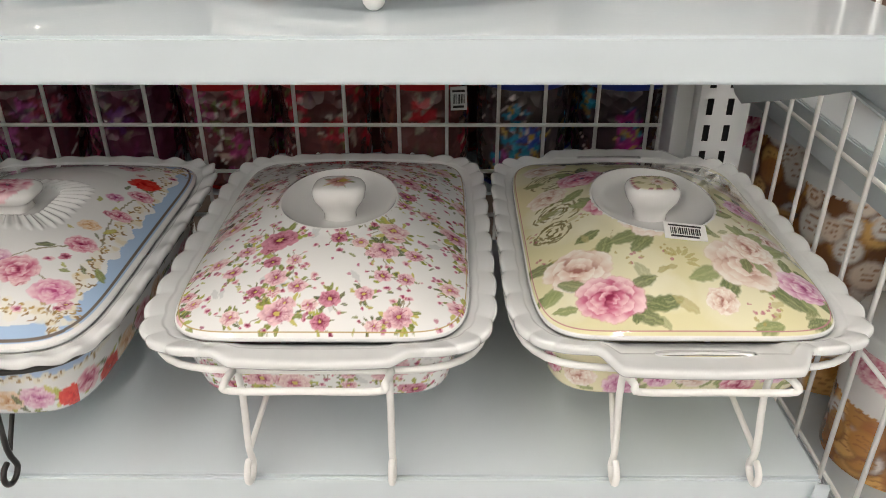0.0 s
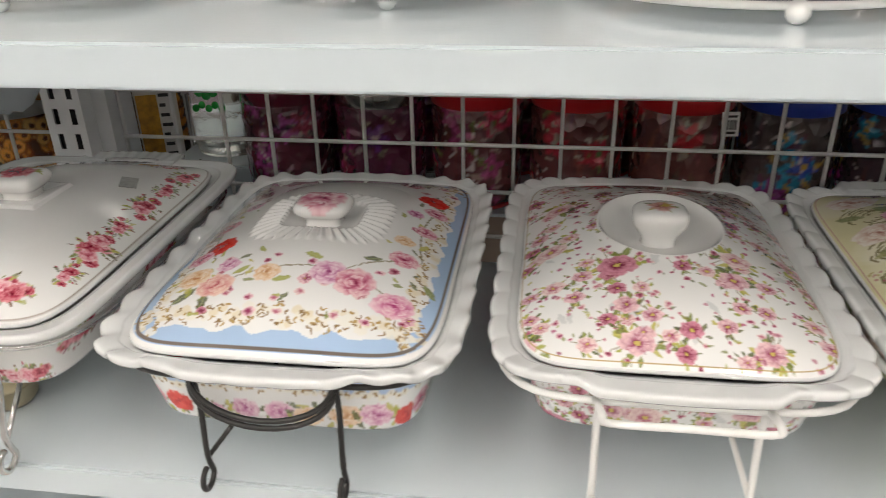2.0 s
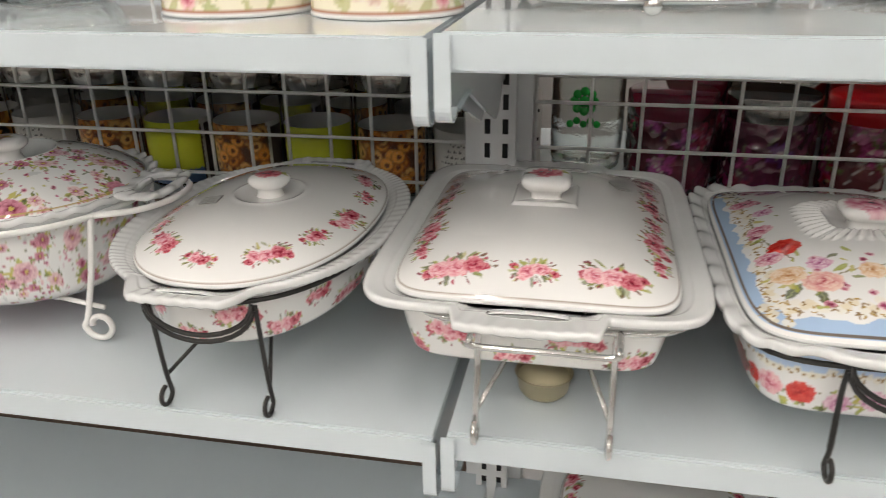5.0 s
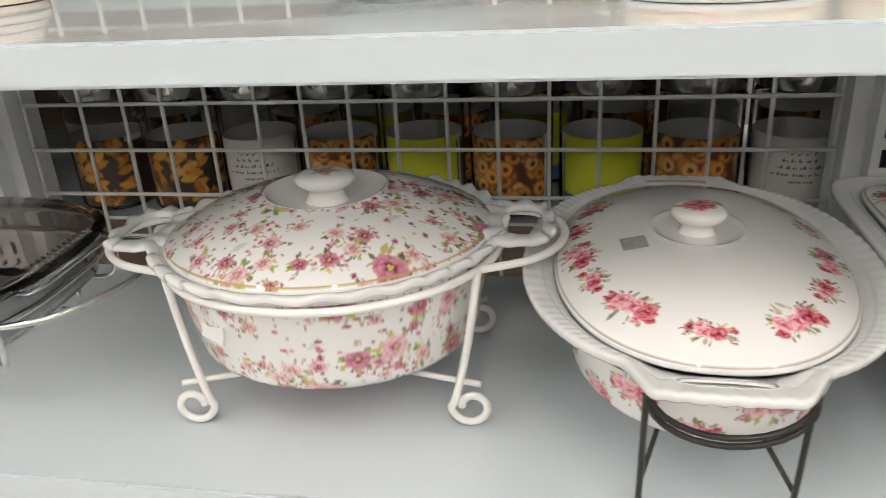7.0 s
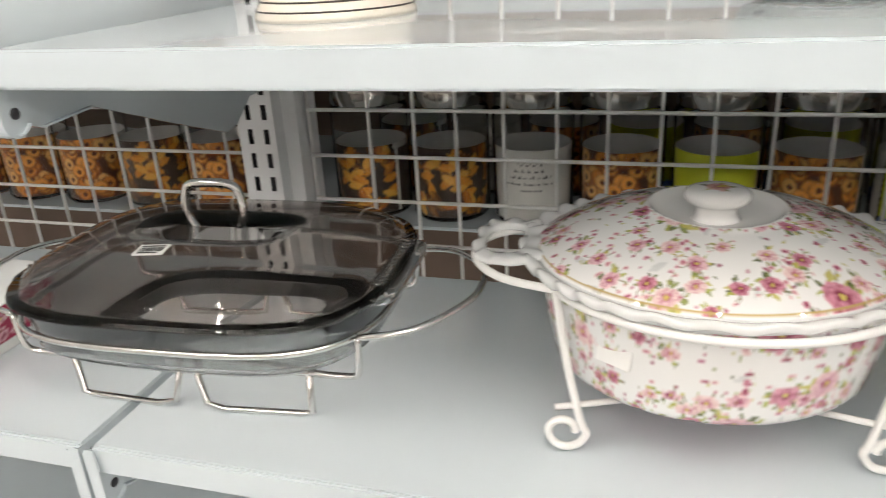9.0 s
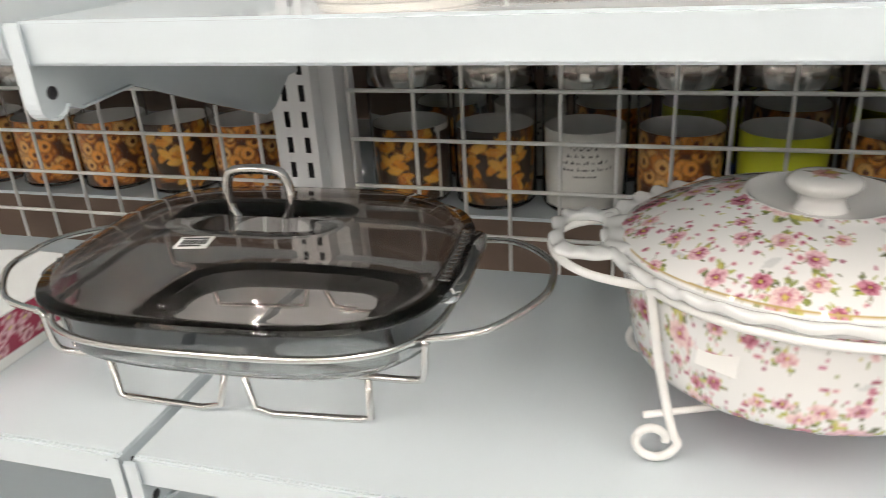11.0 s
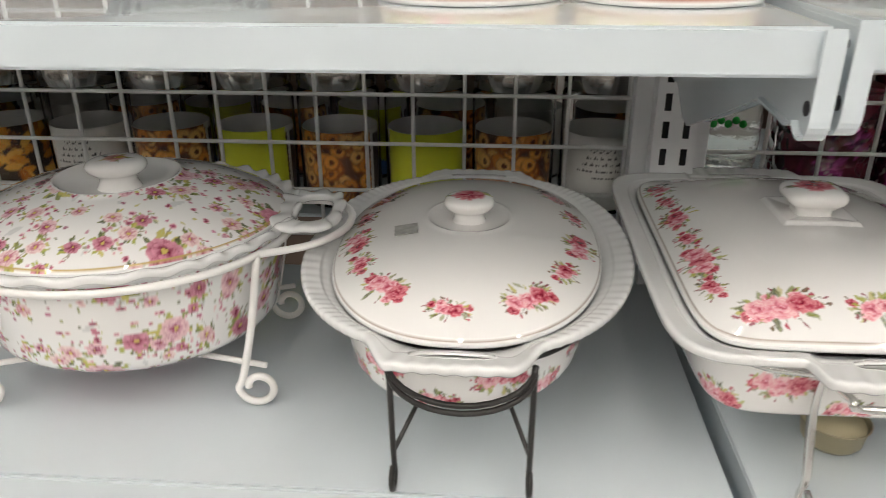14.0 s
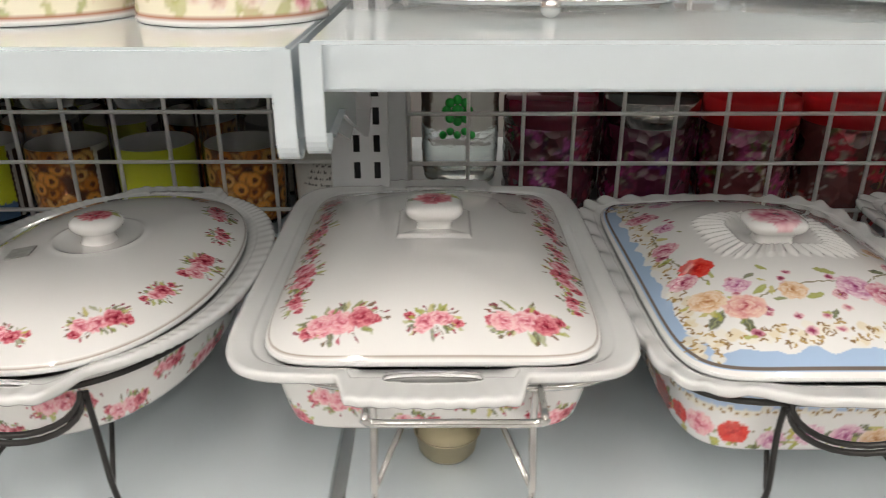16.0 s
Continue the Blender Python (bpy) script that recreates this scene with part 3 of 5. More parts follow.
def casserole(x, y, z_rim, rz, label, lid_a, lid_b, expo, rim_a, rim_b, height, recess, lid_print, bowl_print, knob_spec, edge, shoulder=(2.6, 0.8),
              z_bottom=0.985, scallop=None, lug=None, group="casseroles on the shelf", bowl_in=0.90, rim_drop=0.004, side_lugs=False, lid_nx=380):
    """Porcelain baking dish with a domed printed lid. Heights are told from the rim."""
    top = thing("casserole_dish", x, y, z_bottom, rz, label, "casserole dish", group)
    rz0 = z_rim - z_bottom
    # bowl wall, printed
    n = 800
    # three quarters of the points go to the half that faces the aisle
    where = [0.5 * k / (n // 4) for k in range(n // 4)] + [0.5 + 0.5 * k / (n - n // 4) for k in range(n - n // 4)]
    bo = (lid_a - 0.003, lid_b - 0.003)
    prof = []
    steps = 34
    for i in range(steps + 1):
        t = i / steps
        s = 1 - (1 - bowl_in) * (1 - t) ** 1.5 - 0.16 * max(0, (0.22 - t) / 0.22) ** 2
        prof.append((s, t * (rz0 - 0.0098), 0))
    V, F = loft(prof, n, expo, *bo, where=where)
    V = np.array(V)
    per = 2 * math.pi * math.sqrt((bo[0] ** 2 + bo[1] ** 2) / 2) * 1.08
    S = np.tile(np.array(where) * per, steps + 1)
    H = np.repeat(np.linspace(0, rz0, steps + 1), n)
    P = Print(S, H, WHITE, 11)
    bowl_print(P, per, rz0)
    F += [tuple(range(n))[::-1]]
    part("bowl", (V, F), M_PRINT, top, colors=P.C)
    part("foot_ring", loft([(0.42, 0.0, 0), (0.42, -0.003, 0), (0.36, -0.003, 0), (0.36, 0.0, 0)], 64, 2.2, *bo), M_GLAZE, top)
    # rim: a shallow flange that runs out into the lugs, with a rolled edge
    part("rim", flange(lid_a, lid_b, rim_a, rim_b, expo, rz0, scallop, None if side_lugs else lug), M_GLAZE, top)
    if side_lugs:
        hw, hd, cy, sw, sd, sdy, wave = lug
        for sgn in (-1, 1):
            part("handle", ring_plate(0, -cy, hw, hd, sw, sd, rz0 + 0.0022, 0.0062, 3.2, sdy, ruffle=0.0013), M_GLAZE, top, m=pose(0, 0, 0, 0, 0, 90 * sgn))
    # lid
    X, Y, Z, m, F = lid_surface(lid_a, lid_b, expo, height, shoulder, recess, lid_nx)
    P = Print(X, Y, WHITE, 7)
    lid_print(P, m)
    ring = (m > edge[0]) & (m < edge[1])
    P.C[ring] = edge[2]
    P.C[m > edge[1] + 0.008] = WHITE
    zl = rz0 + 0.0005
    lid = part("lid", (np.stack([X, Y, Z + zl], -1), F.tolist()), M_PRINT, top, "domed porcelain lid with printed flowers", colors=P.C)
    part("lid_edge", loft([(0.999, zl - 0.0010, 0), (1.004, zl - 0.0020, 0), (0.998, zl - 0.0040, 0), (0.95, zl - 0.0045, 0)], 240, expo, lid_a, lid_b), M_GLAZE, lid)
    ka, kb, ke, kh, kz, kp = knob_spec
    knob(lid, ka, kb, ke, kh, zl + kz, kp, kp in (knob_bloom, knob_yellow) and kb < 0.0190)
    return top, lid, zl


def bowl_chintz(P, per, h):
    P.scatter(0, 0.0, per, h, CHINTZ, 0.0112, 34, 84, 380)


def bowl_posies(P, per, h):
    n = int(per / 0.046)
    for k in range(n):
        P.spray((k + 0.5) * per / n, h * (0.30 if k % 2 else 0.62), 0.0165 if k % 3 else 0.0125, ROSE_SET, 3, 7)


def bowl_blue(P, per, h):
    P.C[P.Y > h * 0.72] = (0.42, 0.55, 0.74)
    R = P.rng
    for k in range(int(per / 0.006)):
        y = h * 0.72 + R.uniform(-0.003, 0.002)
        P.dot(k * 0.006, y, R.uniform(0.002, 0.004), (0.78, 0.74, 0.62), 0.8)
        P.stem(k * 0.006, y, k * 0.006 + R.uniform(-0.006, 0.006), y + R.uniform(-0.005, 0.003), R.choice((-0.5, 0.5)), (0.30, 0.19, 0.07), 0.0008, 0.85)
    x = 0.01
    while x < per:
        p = R.choice((CARMINE, MAUVE, PINK_ROSE, APRICOT, SCARLET))
        r = R.uniform(0.009, 0.0145)
        for j in range(6):
            P.leaf(x + R.uniform(-1, 1) * r * 1.3, h * 0.35 + R.uniform(-1, 1) * r, r, R.uniform(0, 6.28), R.choice(GREENS))
        P.stem(x, h * 0.35, x + 0.03, h * 0.35 + R.uniform(-0.01, 0.01), 0.2)
        P.rose(x, h * R.uniform(0.26, 0.46), r, *p)
        x += R.uniform(0.019, 0.028)


def bowl_yellow(P, per, h):
    P.C[:] = (0.75, 0.70, 0.46)
    R = P.rng
    x = 0.0
    while x < per:
        r = R.uniform(0.010, 0.018)
        for j in range(4):
            P.leaf(x + R.uniform(-1, 1) * r * 1.4, h * 0.4 + R.uniform(-1, 1) * r, r * 1.1, R.uniform(0, 6.28), (0.24, 0.28, 0.12))
        P.rose(x, h * R.uniform(0.3, 0.6), r, *R.choice((CARMINE, CREAM_ROSE, CREAM_ROSE, MAUVE)))
        x += R.uniform(0.024, 0.036)


def lid_chintz(P, m, a, b, ring, n=(20, 72, 320), big=0.0118):
    P.scatter(-a, -b, a, b, CHINTZ, big, *n)
    inner = np.hypot(P.X / ring[0], P.Y / ring[1]) < 1
    P.C[inner] = WHITE


def lid_posy_rect(P, m):
    up = math.pi / 2
    for s in (-1, 1):
        P.spray(s * 0.056, -0.118, 0.0190, ROSE_SET, 3, 9, -s * 0.10)
        P.spray(s * 0.089, -0.090, 0.0105, (RED_ROSE, PINK_ROSE), 2, 5, up)
        P.spray(s * 0.088, -0.054, 0.0155, (RED_ROSE, PINK_ROSE), 3, 7, up)
        P.spray(s * 0.089, -0.018, 0.0105, (RED_ROSE, PINK_ROSE), 2, 5, up)
        P.spray(s * 0.088, 0.022, 0.0145, (RED_ROSE, PINK_ROSE), 2, 6, up)
        P.spray(s * 0.089, 0.060, 0.0105, (RED_ROSE, PINK_ROSE), 2, 5, up)
        P.spray(s * 0.088, 0.098, 0.0145, (RED_ROSE, PINK_ROSE), 2, 6, up)
        P.spray(s * 0.054, 0.122, 0.0165, ROSE_SET, 3, 6)
    P.spray(0.0, -0.120, 0.0140, ROSE_SET, 2, 7)
    P.spray(0.0, 0.122, 0.0140, ROSE_SET, 2, 6)


def lid_posy_oval(P, m):
    for k, deg in enumerate((-125, -93, -59, -34, -12, 14, 38, 66, 95, 125, 150, 172, 193, 212)):
        an = math.radians(deg)
        big = k % 2 == 0
        P.spray(math.cos(an) * 0.083, math.sin(an) * 0.125, 0.0150 if big else 0.0112, ROSE_SET if big else (RED_ROSE, PINK_ROSE), 3 if big else 2, 7 if big else 5, math.atan2(math.cos(an) * 1.5, -math.sin(an)))


def lid_blue(P, m):
    wob = 0.018 * np.sin(np.arctan2(P.Y, P.X) * 26) + 0.012 * np.sin(np.arctan2(P.Y, P.X) * 41 + 1)
    lim = 0.885 + 0.8 * wob
    band = (m > lim) & ~((np.abs(P.X) < 0.07) & (P.Y > 0.05))
    P.C[band] = (0.38, 0.52, 0.72)
    R = P.rng
    for side in range(4):                                   # gilt lace along the band
        for k in range(70):
            t = -0.95 + 1.9 * k / 69
            q = 0.850 + R.uniform(-0.05, 0.05)
            u, v = ((t, -q), (q, t), (t, q), (-q, t))[side]
            if side == 2 and abs(t) < 0.6:
                continue
            x, y = u * 0.100, v * 0.140
            P.dot(x, y, R.uniform(0.0022, 0.0042), R.choice(((0.74, 0.66, 0.48), (0.80, 0.77, 0.68), (0.80, 0.78, 0.70))), 0.8)
        for k in range(110):
            t = -0.97 + 1.94 * k / 109
            q = 0.850 + R.uniform(-0.06, 0.055)
            u, v = ((t, -q), (q, t), (t, q), (-q, t))[side]
            x, y = u * 0.100, v * 0.140
            P.stem(x, y, x + R.uniform(-0.004, 0.004), y + R.uniform(-0.004, 0.004), R.choice((-0.6, 0.6)), R.choice(((0.26, 0.16, 0.06), (0.42, 0.28, 0.09))), 0.0007, 0.85)
    for s in ((-0.04, -0.085, 0.035, -0.075), (0.03, -0.078, 0.080, -0.045), (-0.065, -0.06, -0.08, 0.03), (0.082, -0.04, 0.084, 0.06), (0.04, -0.08, 0.072, -0.095)):
        P.stem(*s, 0.15)
    for lx, ly, ln, an in ((-0.072, -0.100, 0.022, 0.9), (-0.055, -0.108, 0.018, 1.6), (-0.038, -0.078, 0.014, 0.6), (-0.006, -0.088, 0.014, 0.3), (0.010, -0.062, 0.016, -0.4), (0.092, -0.072, 0.016, 2.2), (0.050, -0.055, 0.014, 0.3),
                           (-0.082, -0.018, 0.012, 0.3), (0.080, -0.020, 0.013, 1.1), (0.074, 0.010, 0.013, 2.0), (-0.03, -0.055, 0.010, 2.2), (0.0, -0.104, 0.010, 1.0)):
        P.leaf(lx, ly, ln, an, R.choice(GREENS))
    for k in range(90):
        side = R.choice((-1, 1, 0))
        x, y = (side * R.uniform(0.055, 0.088), R.uniform(-0.12, 0.12)) if side else (R.uniform(-0.085, 0.085), -R.uniform(0.06, 0.118))
        if R.random() < 0.6:
            P.leaf(x, y, R.uniform(0.006, 0.011), R.uniform(0, 6.28), R.choice(GREENS), a=0.85)
        else:
            P.bloom(x, y, R.uniform(0.003, 0.0055), *R.choice(CHINTZ))
    P.rose(-0.052, -0.092, 0.0135, (0.45, 0.08, 0.10), (0.72, 0.34, 0.32), (0.84, 0.62, 0.52))
    P.rose(-0.072, -0.080, 0.0125, *APRICOT)
    P.rose(-0.050, -0.070, 0.0085, *MAUVE)
    P.rose(-0.068, -0.040, 0.0120, *SCARLET)
    P.rose(-0.080, -0.052, 0.0105, *CARMINE)
    P.rose(-0.018, -0.082, 0.0095, *APRICOT)
    P.rose(0.024, -0.078, 0.0135, *MAUVE)
    P.rose(0.044, -0.084, 0.0150, *CARMINE)
    P.rose(0.072, -0.098, 0.0145, (0.40, 0.04, 0.16), (0.68, 0.26, 0.40), (0.84, 0.60, 0.66))
    for x, y, r, p in ((0.070, -0.045, 0.011, CARMINE), (0.066, -0.020, 0.008, APRICOT), (0.078, 0.005, 0.009, CARMINE), (0.066, 0.03, 0.007, MAUVE), (0.074, 0.07, 0.013, SCARLET), (0.080, 0.045, 0.010, CARMINE),
                       (-0.078, 0.0, 0.010, CARMINE), (-0.070, 0.035, 0.008, MAUVE), (-0.078, 0.07, 0.012, CARMINE), (-0.055, 0.10, 0.010, MAUVE), (0.05, 0.105, 0.011, CARMINE)):
        P.rose(x, y, r, *p)


def lid_yellow(P, m):
    P.C[:] = (0.71, 0.67, 0.41)
    R = P.rng
    for k in range(26):                                      # pale clouds in the ground colour
        P.dot(R.uniform(-0.09, 0.09), R.uniform(-0.13, 0.13), R.uniform(0.012, 0.03), (0.82, 0.80, 0.66), 0.35)
    for k in range(12):                                      # lines of faded script
        x, y = R.uniform(-0.08, 0.07), R.uniform(-0.12, 0.11)
        an = R.choice((1.3, 1.45, 1.2))
        for j in range(16):
            P.dot(x + math.cos(an) * j * 0.0019, y + math.sin(an) * j * 0.0019 + R.uniform(-0.0006, 0.0006), 0.0005, (0.35, 0.28, 0.14), 0.7)
    for cx, cy, r in ((-0.072, 0.0, 0.02), (-0.066, 0.06, 0.024), (-0.078, -0.028, 0.014), (0.07, 0.06, 0.022)):     # pencilled roses
        for k in range(34):
            an, d = R.uniform(0, 6.28), r * R.uniform(0.2, 1)
            P.stem(cx + math.cos(an) * d, cy + math.sin(an) * d, cx + math.cos(an + 0.7) * d, cy + math.sin(an + 0.7) * d, -0.3, (0.20, 0.17, 0.07), 0.0008, 0.8)
    for lx, ly, ln, an in ((-0.088, -0.098, 0.020, 0.5), (-0.078, -0.112, 0.016, 0.0), (-0.016, -0.112, 0.024, 0.25), (-0.034, -0.118, 0.016, 1.2), (-0.055, -0.046, 0.020, 0.5), (-0.012, -0.050, 0.022, 0.2), (0.020, -0.045, 0.024, 2.6),
                           (0.044, -0.022, 0.022, 0.3), (0.028, -0.100, 0.026, 1.2), (0.056, -0.098, 0.026, 2.4), (0.074, -0.106, 0.022, 2.2), (0.088, -0.102, 0.020, 2.2), (0.086, -0.076, 0.016, 2.3), (0.078, -0.122, 0.020, 0.4),
                           (0.045, -0.127, 0.020, 0.1), (-0.056, 0.016, 0.022, 0.7), (-0.070, 0.022, 0.018, 1.2), (-0.030, 0.020, 0.016, 2.5), (0.060, -0.010, 0.016, 2.0), (-0.060, 0.090, 0.020, 0.4)):
        P.leaf(lx * 1.02, ly * 1.07, ln * 1.1, an, R.choice(((0.14, 0.18, 0.06), (0.20, 0.25, 0.09), (0.11, 0.15, 0.05))), (0.46, 0.48, 0.22), 0.5)
    for k in range(80):
        x, y = R.uniform(-0.092, 0.092), R.uniform(-0.135, 0.135)
        P.leaf(x, y, R.uniform(0.010, 0.022), R.uniform(0, 6.28), R.choice(((0.18, 0.21, 0.08), (0.34, 0.33, 0.14), (0.46, 0.40, 0.18))), (0.5, 0.5, 0.26), 0.45, R.uniform(0.5, 0.9))
    for k in range(26):
        x, y = R.uniform(-0.092, 0.092), R.uniform(-0.13, 0.13)
        for j in range(9):
            P.dot(x + R.gauss(0, 0.004), y + R.gauss(0, 0.004), 0.0011, R.choice(((0.42, 0.10, 0.18), (0.40, 0.32, 0.10))), 0.7)
    for x, y, r, p in ((0.02, 0.07, 0.02, CREAM_ROSE), (-0.075, 0.03, 0.016, CREAM_ROSE), (-0.07, 0.10, 0.018, CREAM_ROSE), (0.078, 0.04, 0.017, CREAM_ROSE), (0.02, -0.118, 0.011, CREAM_ROSE), (0.075, -0.045, 0.013, CREAM_ROSE)):
        P.rose(x, y, r, *p)
    for k in range(7):
        an = -0.4 + 0.45 * k
        P.leaf(0.0 + math.cos(an) * 0.009, -0.085 + math.sin(an) * 0.009, 0.009, an, (0.44, 0.36, 0.12), a=0.7)
    for x, y, r, p in ((-0.066, -0.078, 0.0235, CREAM_ROSE), (-0.050, -0.106, 0.0225, CARMINE), (-0.010, -0.038, 0.024, CREAM_ROSE), (-0.034, -0.012, 0.018, CARMINE), (0.046, -0.078, 0.0290, CREAM_ROSE), (0.052, -0.060, 0.018, CREAM_ROSE),
                       (0.080, -0.090, 0.0190, MAUVE), (0.070, 0.0, 0.016, MAUVE), (-0.045, 0.045, 0.020, CARMINE), (0.060, 0.085, 0.022, CREAM_ROSE), (-0.02, 0.11, 0.018, CARMINE)):
        for k in range(4):
            an = R.uniform(0, 6.28)
            P.leaf(x * 1.02 + math.cos(an) * r * 1.15, y * 1.07 + math.sin(an) * r * 1.15, r * R.uniform(0.85, 1.3), an + R.uniform(-0.5, 0.5), R.choice(((0.18, 0.22, 0.09), (0.26, 0.31, 0.13), (0.15, 0.18, 0.08))), (0.42, 0.44, 0.2), 0.5)
        P.rose(x * 1.02, y * 1.07, r, *p)
    P.C[np.hypot(P.X / 0.0465, P.Y / 0.0585) < 1] = WHITE


def recess_oval(ra, rb, depth, lip):
    def f(x, y):
        d = np.hypot(x / ra, y / rb)
        return -depth * np.clip(1 - d ** 2, 0, 1) ** 0.75 + lip * np.exp(-((d - 1.0) / 0.09) ** 2)
    return f


def recess_flutes(x, y):
    ax, ay = np.abs(x) / 0.036, np.abs(y) / 0.030
    d = (ax ** 5 + ay ** 5) ** 0.2
    run = np.where(ax > ay, y / np.maximum(ax, 1e-6), x / np.maximum(ay, 1e-6))
    end = 1.42 + 0.05 * np.cos(run * 1000)
    band = np.clip((d - 0.80) / 0.12, 0, 1) * np.clip((end - d) / 0.14, 0, 1)
    return band * (0.0010 + 0.0011 * np.cos(run * 1000)) - 0.0075 * np.clip(1 - (d / 0.85) ** 2, 0, 1) ** 0.6


def recess_square(x, y):
    d = np.maximum(np.abs(x) / 0.027, np.abs(y) / 0.027)
    return 0.0022 * np.clip((1.0 - d) / 0.07, 0, 1) - 0.0022 * np.clip((0.86 - d) / 0.5, 0, 1)


def knob_rose(r, pal):
    def f(P):
        for k in range(5):
            P.leaf(P.rng.uniform(-r, r) * 1.2, P.rng.uniform(-r, r) * 0.9, r * 0.9, P.rng.uniform(0, 6), GREENS[k % 4])
        P.rose(0, 0, r, *pal)
    return f


def knob_bloom(P):
    for k in range(5):
        P.leaf(math.cos(k * 1.3) * 0.008, math.sin(k * 1.3) * 0.006, 0.010, k * 1.3, GREENS[k % 4])
    P.bloom(0, 0, 0.009, (0.36, 0.12, 0.10), (0.70, 0.42, 0.36))
    P.dot(0.004, 0.002, 0.003, (0.5, 0.35, 0.08))


def knob_full(P):
    P.rose(0.0, 0, 0.0195, *CARMINE)


def knob_yellow(P):
    inside = (np.abs(P.X / 0.0165) ** 4 + np.abs(P.Y / 0.0125) ** 4) < 1
    P.C[inside] = (0.40, 0.16, 0.18)
    inside = (np.abs(P.X / 0.0155) ** 4 + np.abs(P.Y / 0.0115) ** 4) < 1
    P.C[inside] = (0.74, 0.68, 0.46)
    for k in range(7):
        P.leaf(P.rng.uniform(-0.012, 0.012), P.rng.uniform(-0.008, 0.008), 0.009, P.rng.uniform(0, 6), (0.28, 0.28, 0.14))
    P.rose(0.003, 0, 0.006, *CREAM_ROSE)


GOLD = (0.44, 0.32, 0.11)
DARKLINE = (0.16, 0.13, 0.11)
PINKLINE = (0.48, 0.20, 0.24)

# ---- shop shell ----
def structure(name, vf, material, label, category):
    ob = new(name, mesh_of(name, vf[0], vf[1], material, False))
    return tagged(ob, label, category, kind="structure")


structure("floor", box(-4.5, -6.0, -0.1, 3.5, 2.6, 0.0), M_FLOOR, "pale grey polished shop floor tiles", "floor")
structure("ceiling", box(-4.5, -6.0, 3.0, 3.5, 2.6, 3.1), M_CEIL, "plain white shop ceiling", "ceiling")
structure("wall_south", box(-4.5, -6.1, 0.0, 3.5, -6.0, 3.0), M_WALL, "plain pale wall behind the aisle", "wall")
structure("wall_north", box(-4.5, 2.6, 0.0, 3.5, 2.7, 3.0), M_WALL, "plain pale wall beyond the next aisle", "wall")
structure("wall_west", box(-4.6, -6.0, 0.0, -4.5, 2.6, 3.0), M_WALL, "plain pale end wall", "wall")
structure("wall_east", box(3.5, -6.0, 0.0, 3.6, 2.6, 3.0), M_WALL, "plain pale end wall", "wall")

def ceiling_light(x, y):
    t = thing("ceiling_light", x, y, 2.93, 0, "white fluorescent tube lamp fixed to the ceiling", "ceiling light", "tube lamps on the ceiling")
    part("housing", box(-0.06, -0.62, 0.03, 0.06, 0.62, 0.07, 0.004), M_LAMP, t)
    part("tube", tube([(0, -0.6, 0.01), (0, 0.6, 0.01)], 0.018, sides=12), M_TUBE, t, "glowing fluorescent tube")
    return t


first_light = ceiling_light(-2.3, -0.60)
for lx, ly in itertools.chain(((-0.9, -0.60), (0.5, -0.60)), itertools.product((-3.3, -2.1, -0.9, 0.3, 1.5), (-2.3, -4.0)), ((-0.9, 1.9), (-0.4, 1.9))):
    copy_thing(first_light, pose(lx, ly, 2.93))

# ---- shelving ----
FRONT, GRID = 0.372, 0.728
POSTS = (-2.46, -1.555, -0.65, 0.255)


def shelf(x0, x1, z, label, thick=0.024, depth_to=0.715):
    t = thing("shelf_board", (x0 + x1) / 2, FRONT, z, 0, label, "shelf", "white steel shelves")
    h = (x1 - x0) / 2
    part("panel", box(-h, 0.0042, -0.003, h, depth_to - FRONT, 0.0, 0.0004), M_SHELF, t, smooth=False)
    part("front_lip", box(-h, 0.0, -thick, h, 0.0040, 0.0004, 0.0016), M_SHELF, t, smooth=False)
    part("lip_return", box(-h, 0.0040, -thick + 0.0004, h, 0.016, -thick + 0.0016), M_SHELF, t, smooth=False)
    for s in (-1, 1):
        part("side_fold", box(s * h - 0.0006, 0.0012, -thick, s * h + 0.0006, depth_to - FRONT, -0.003), M_SHELF, t, smooth=False)
    return t


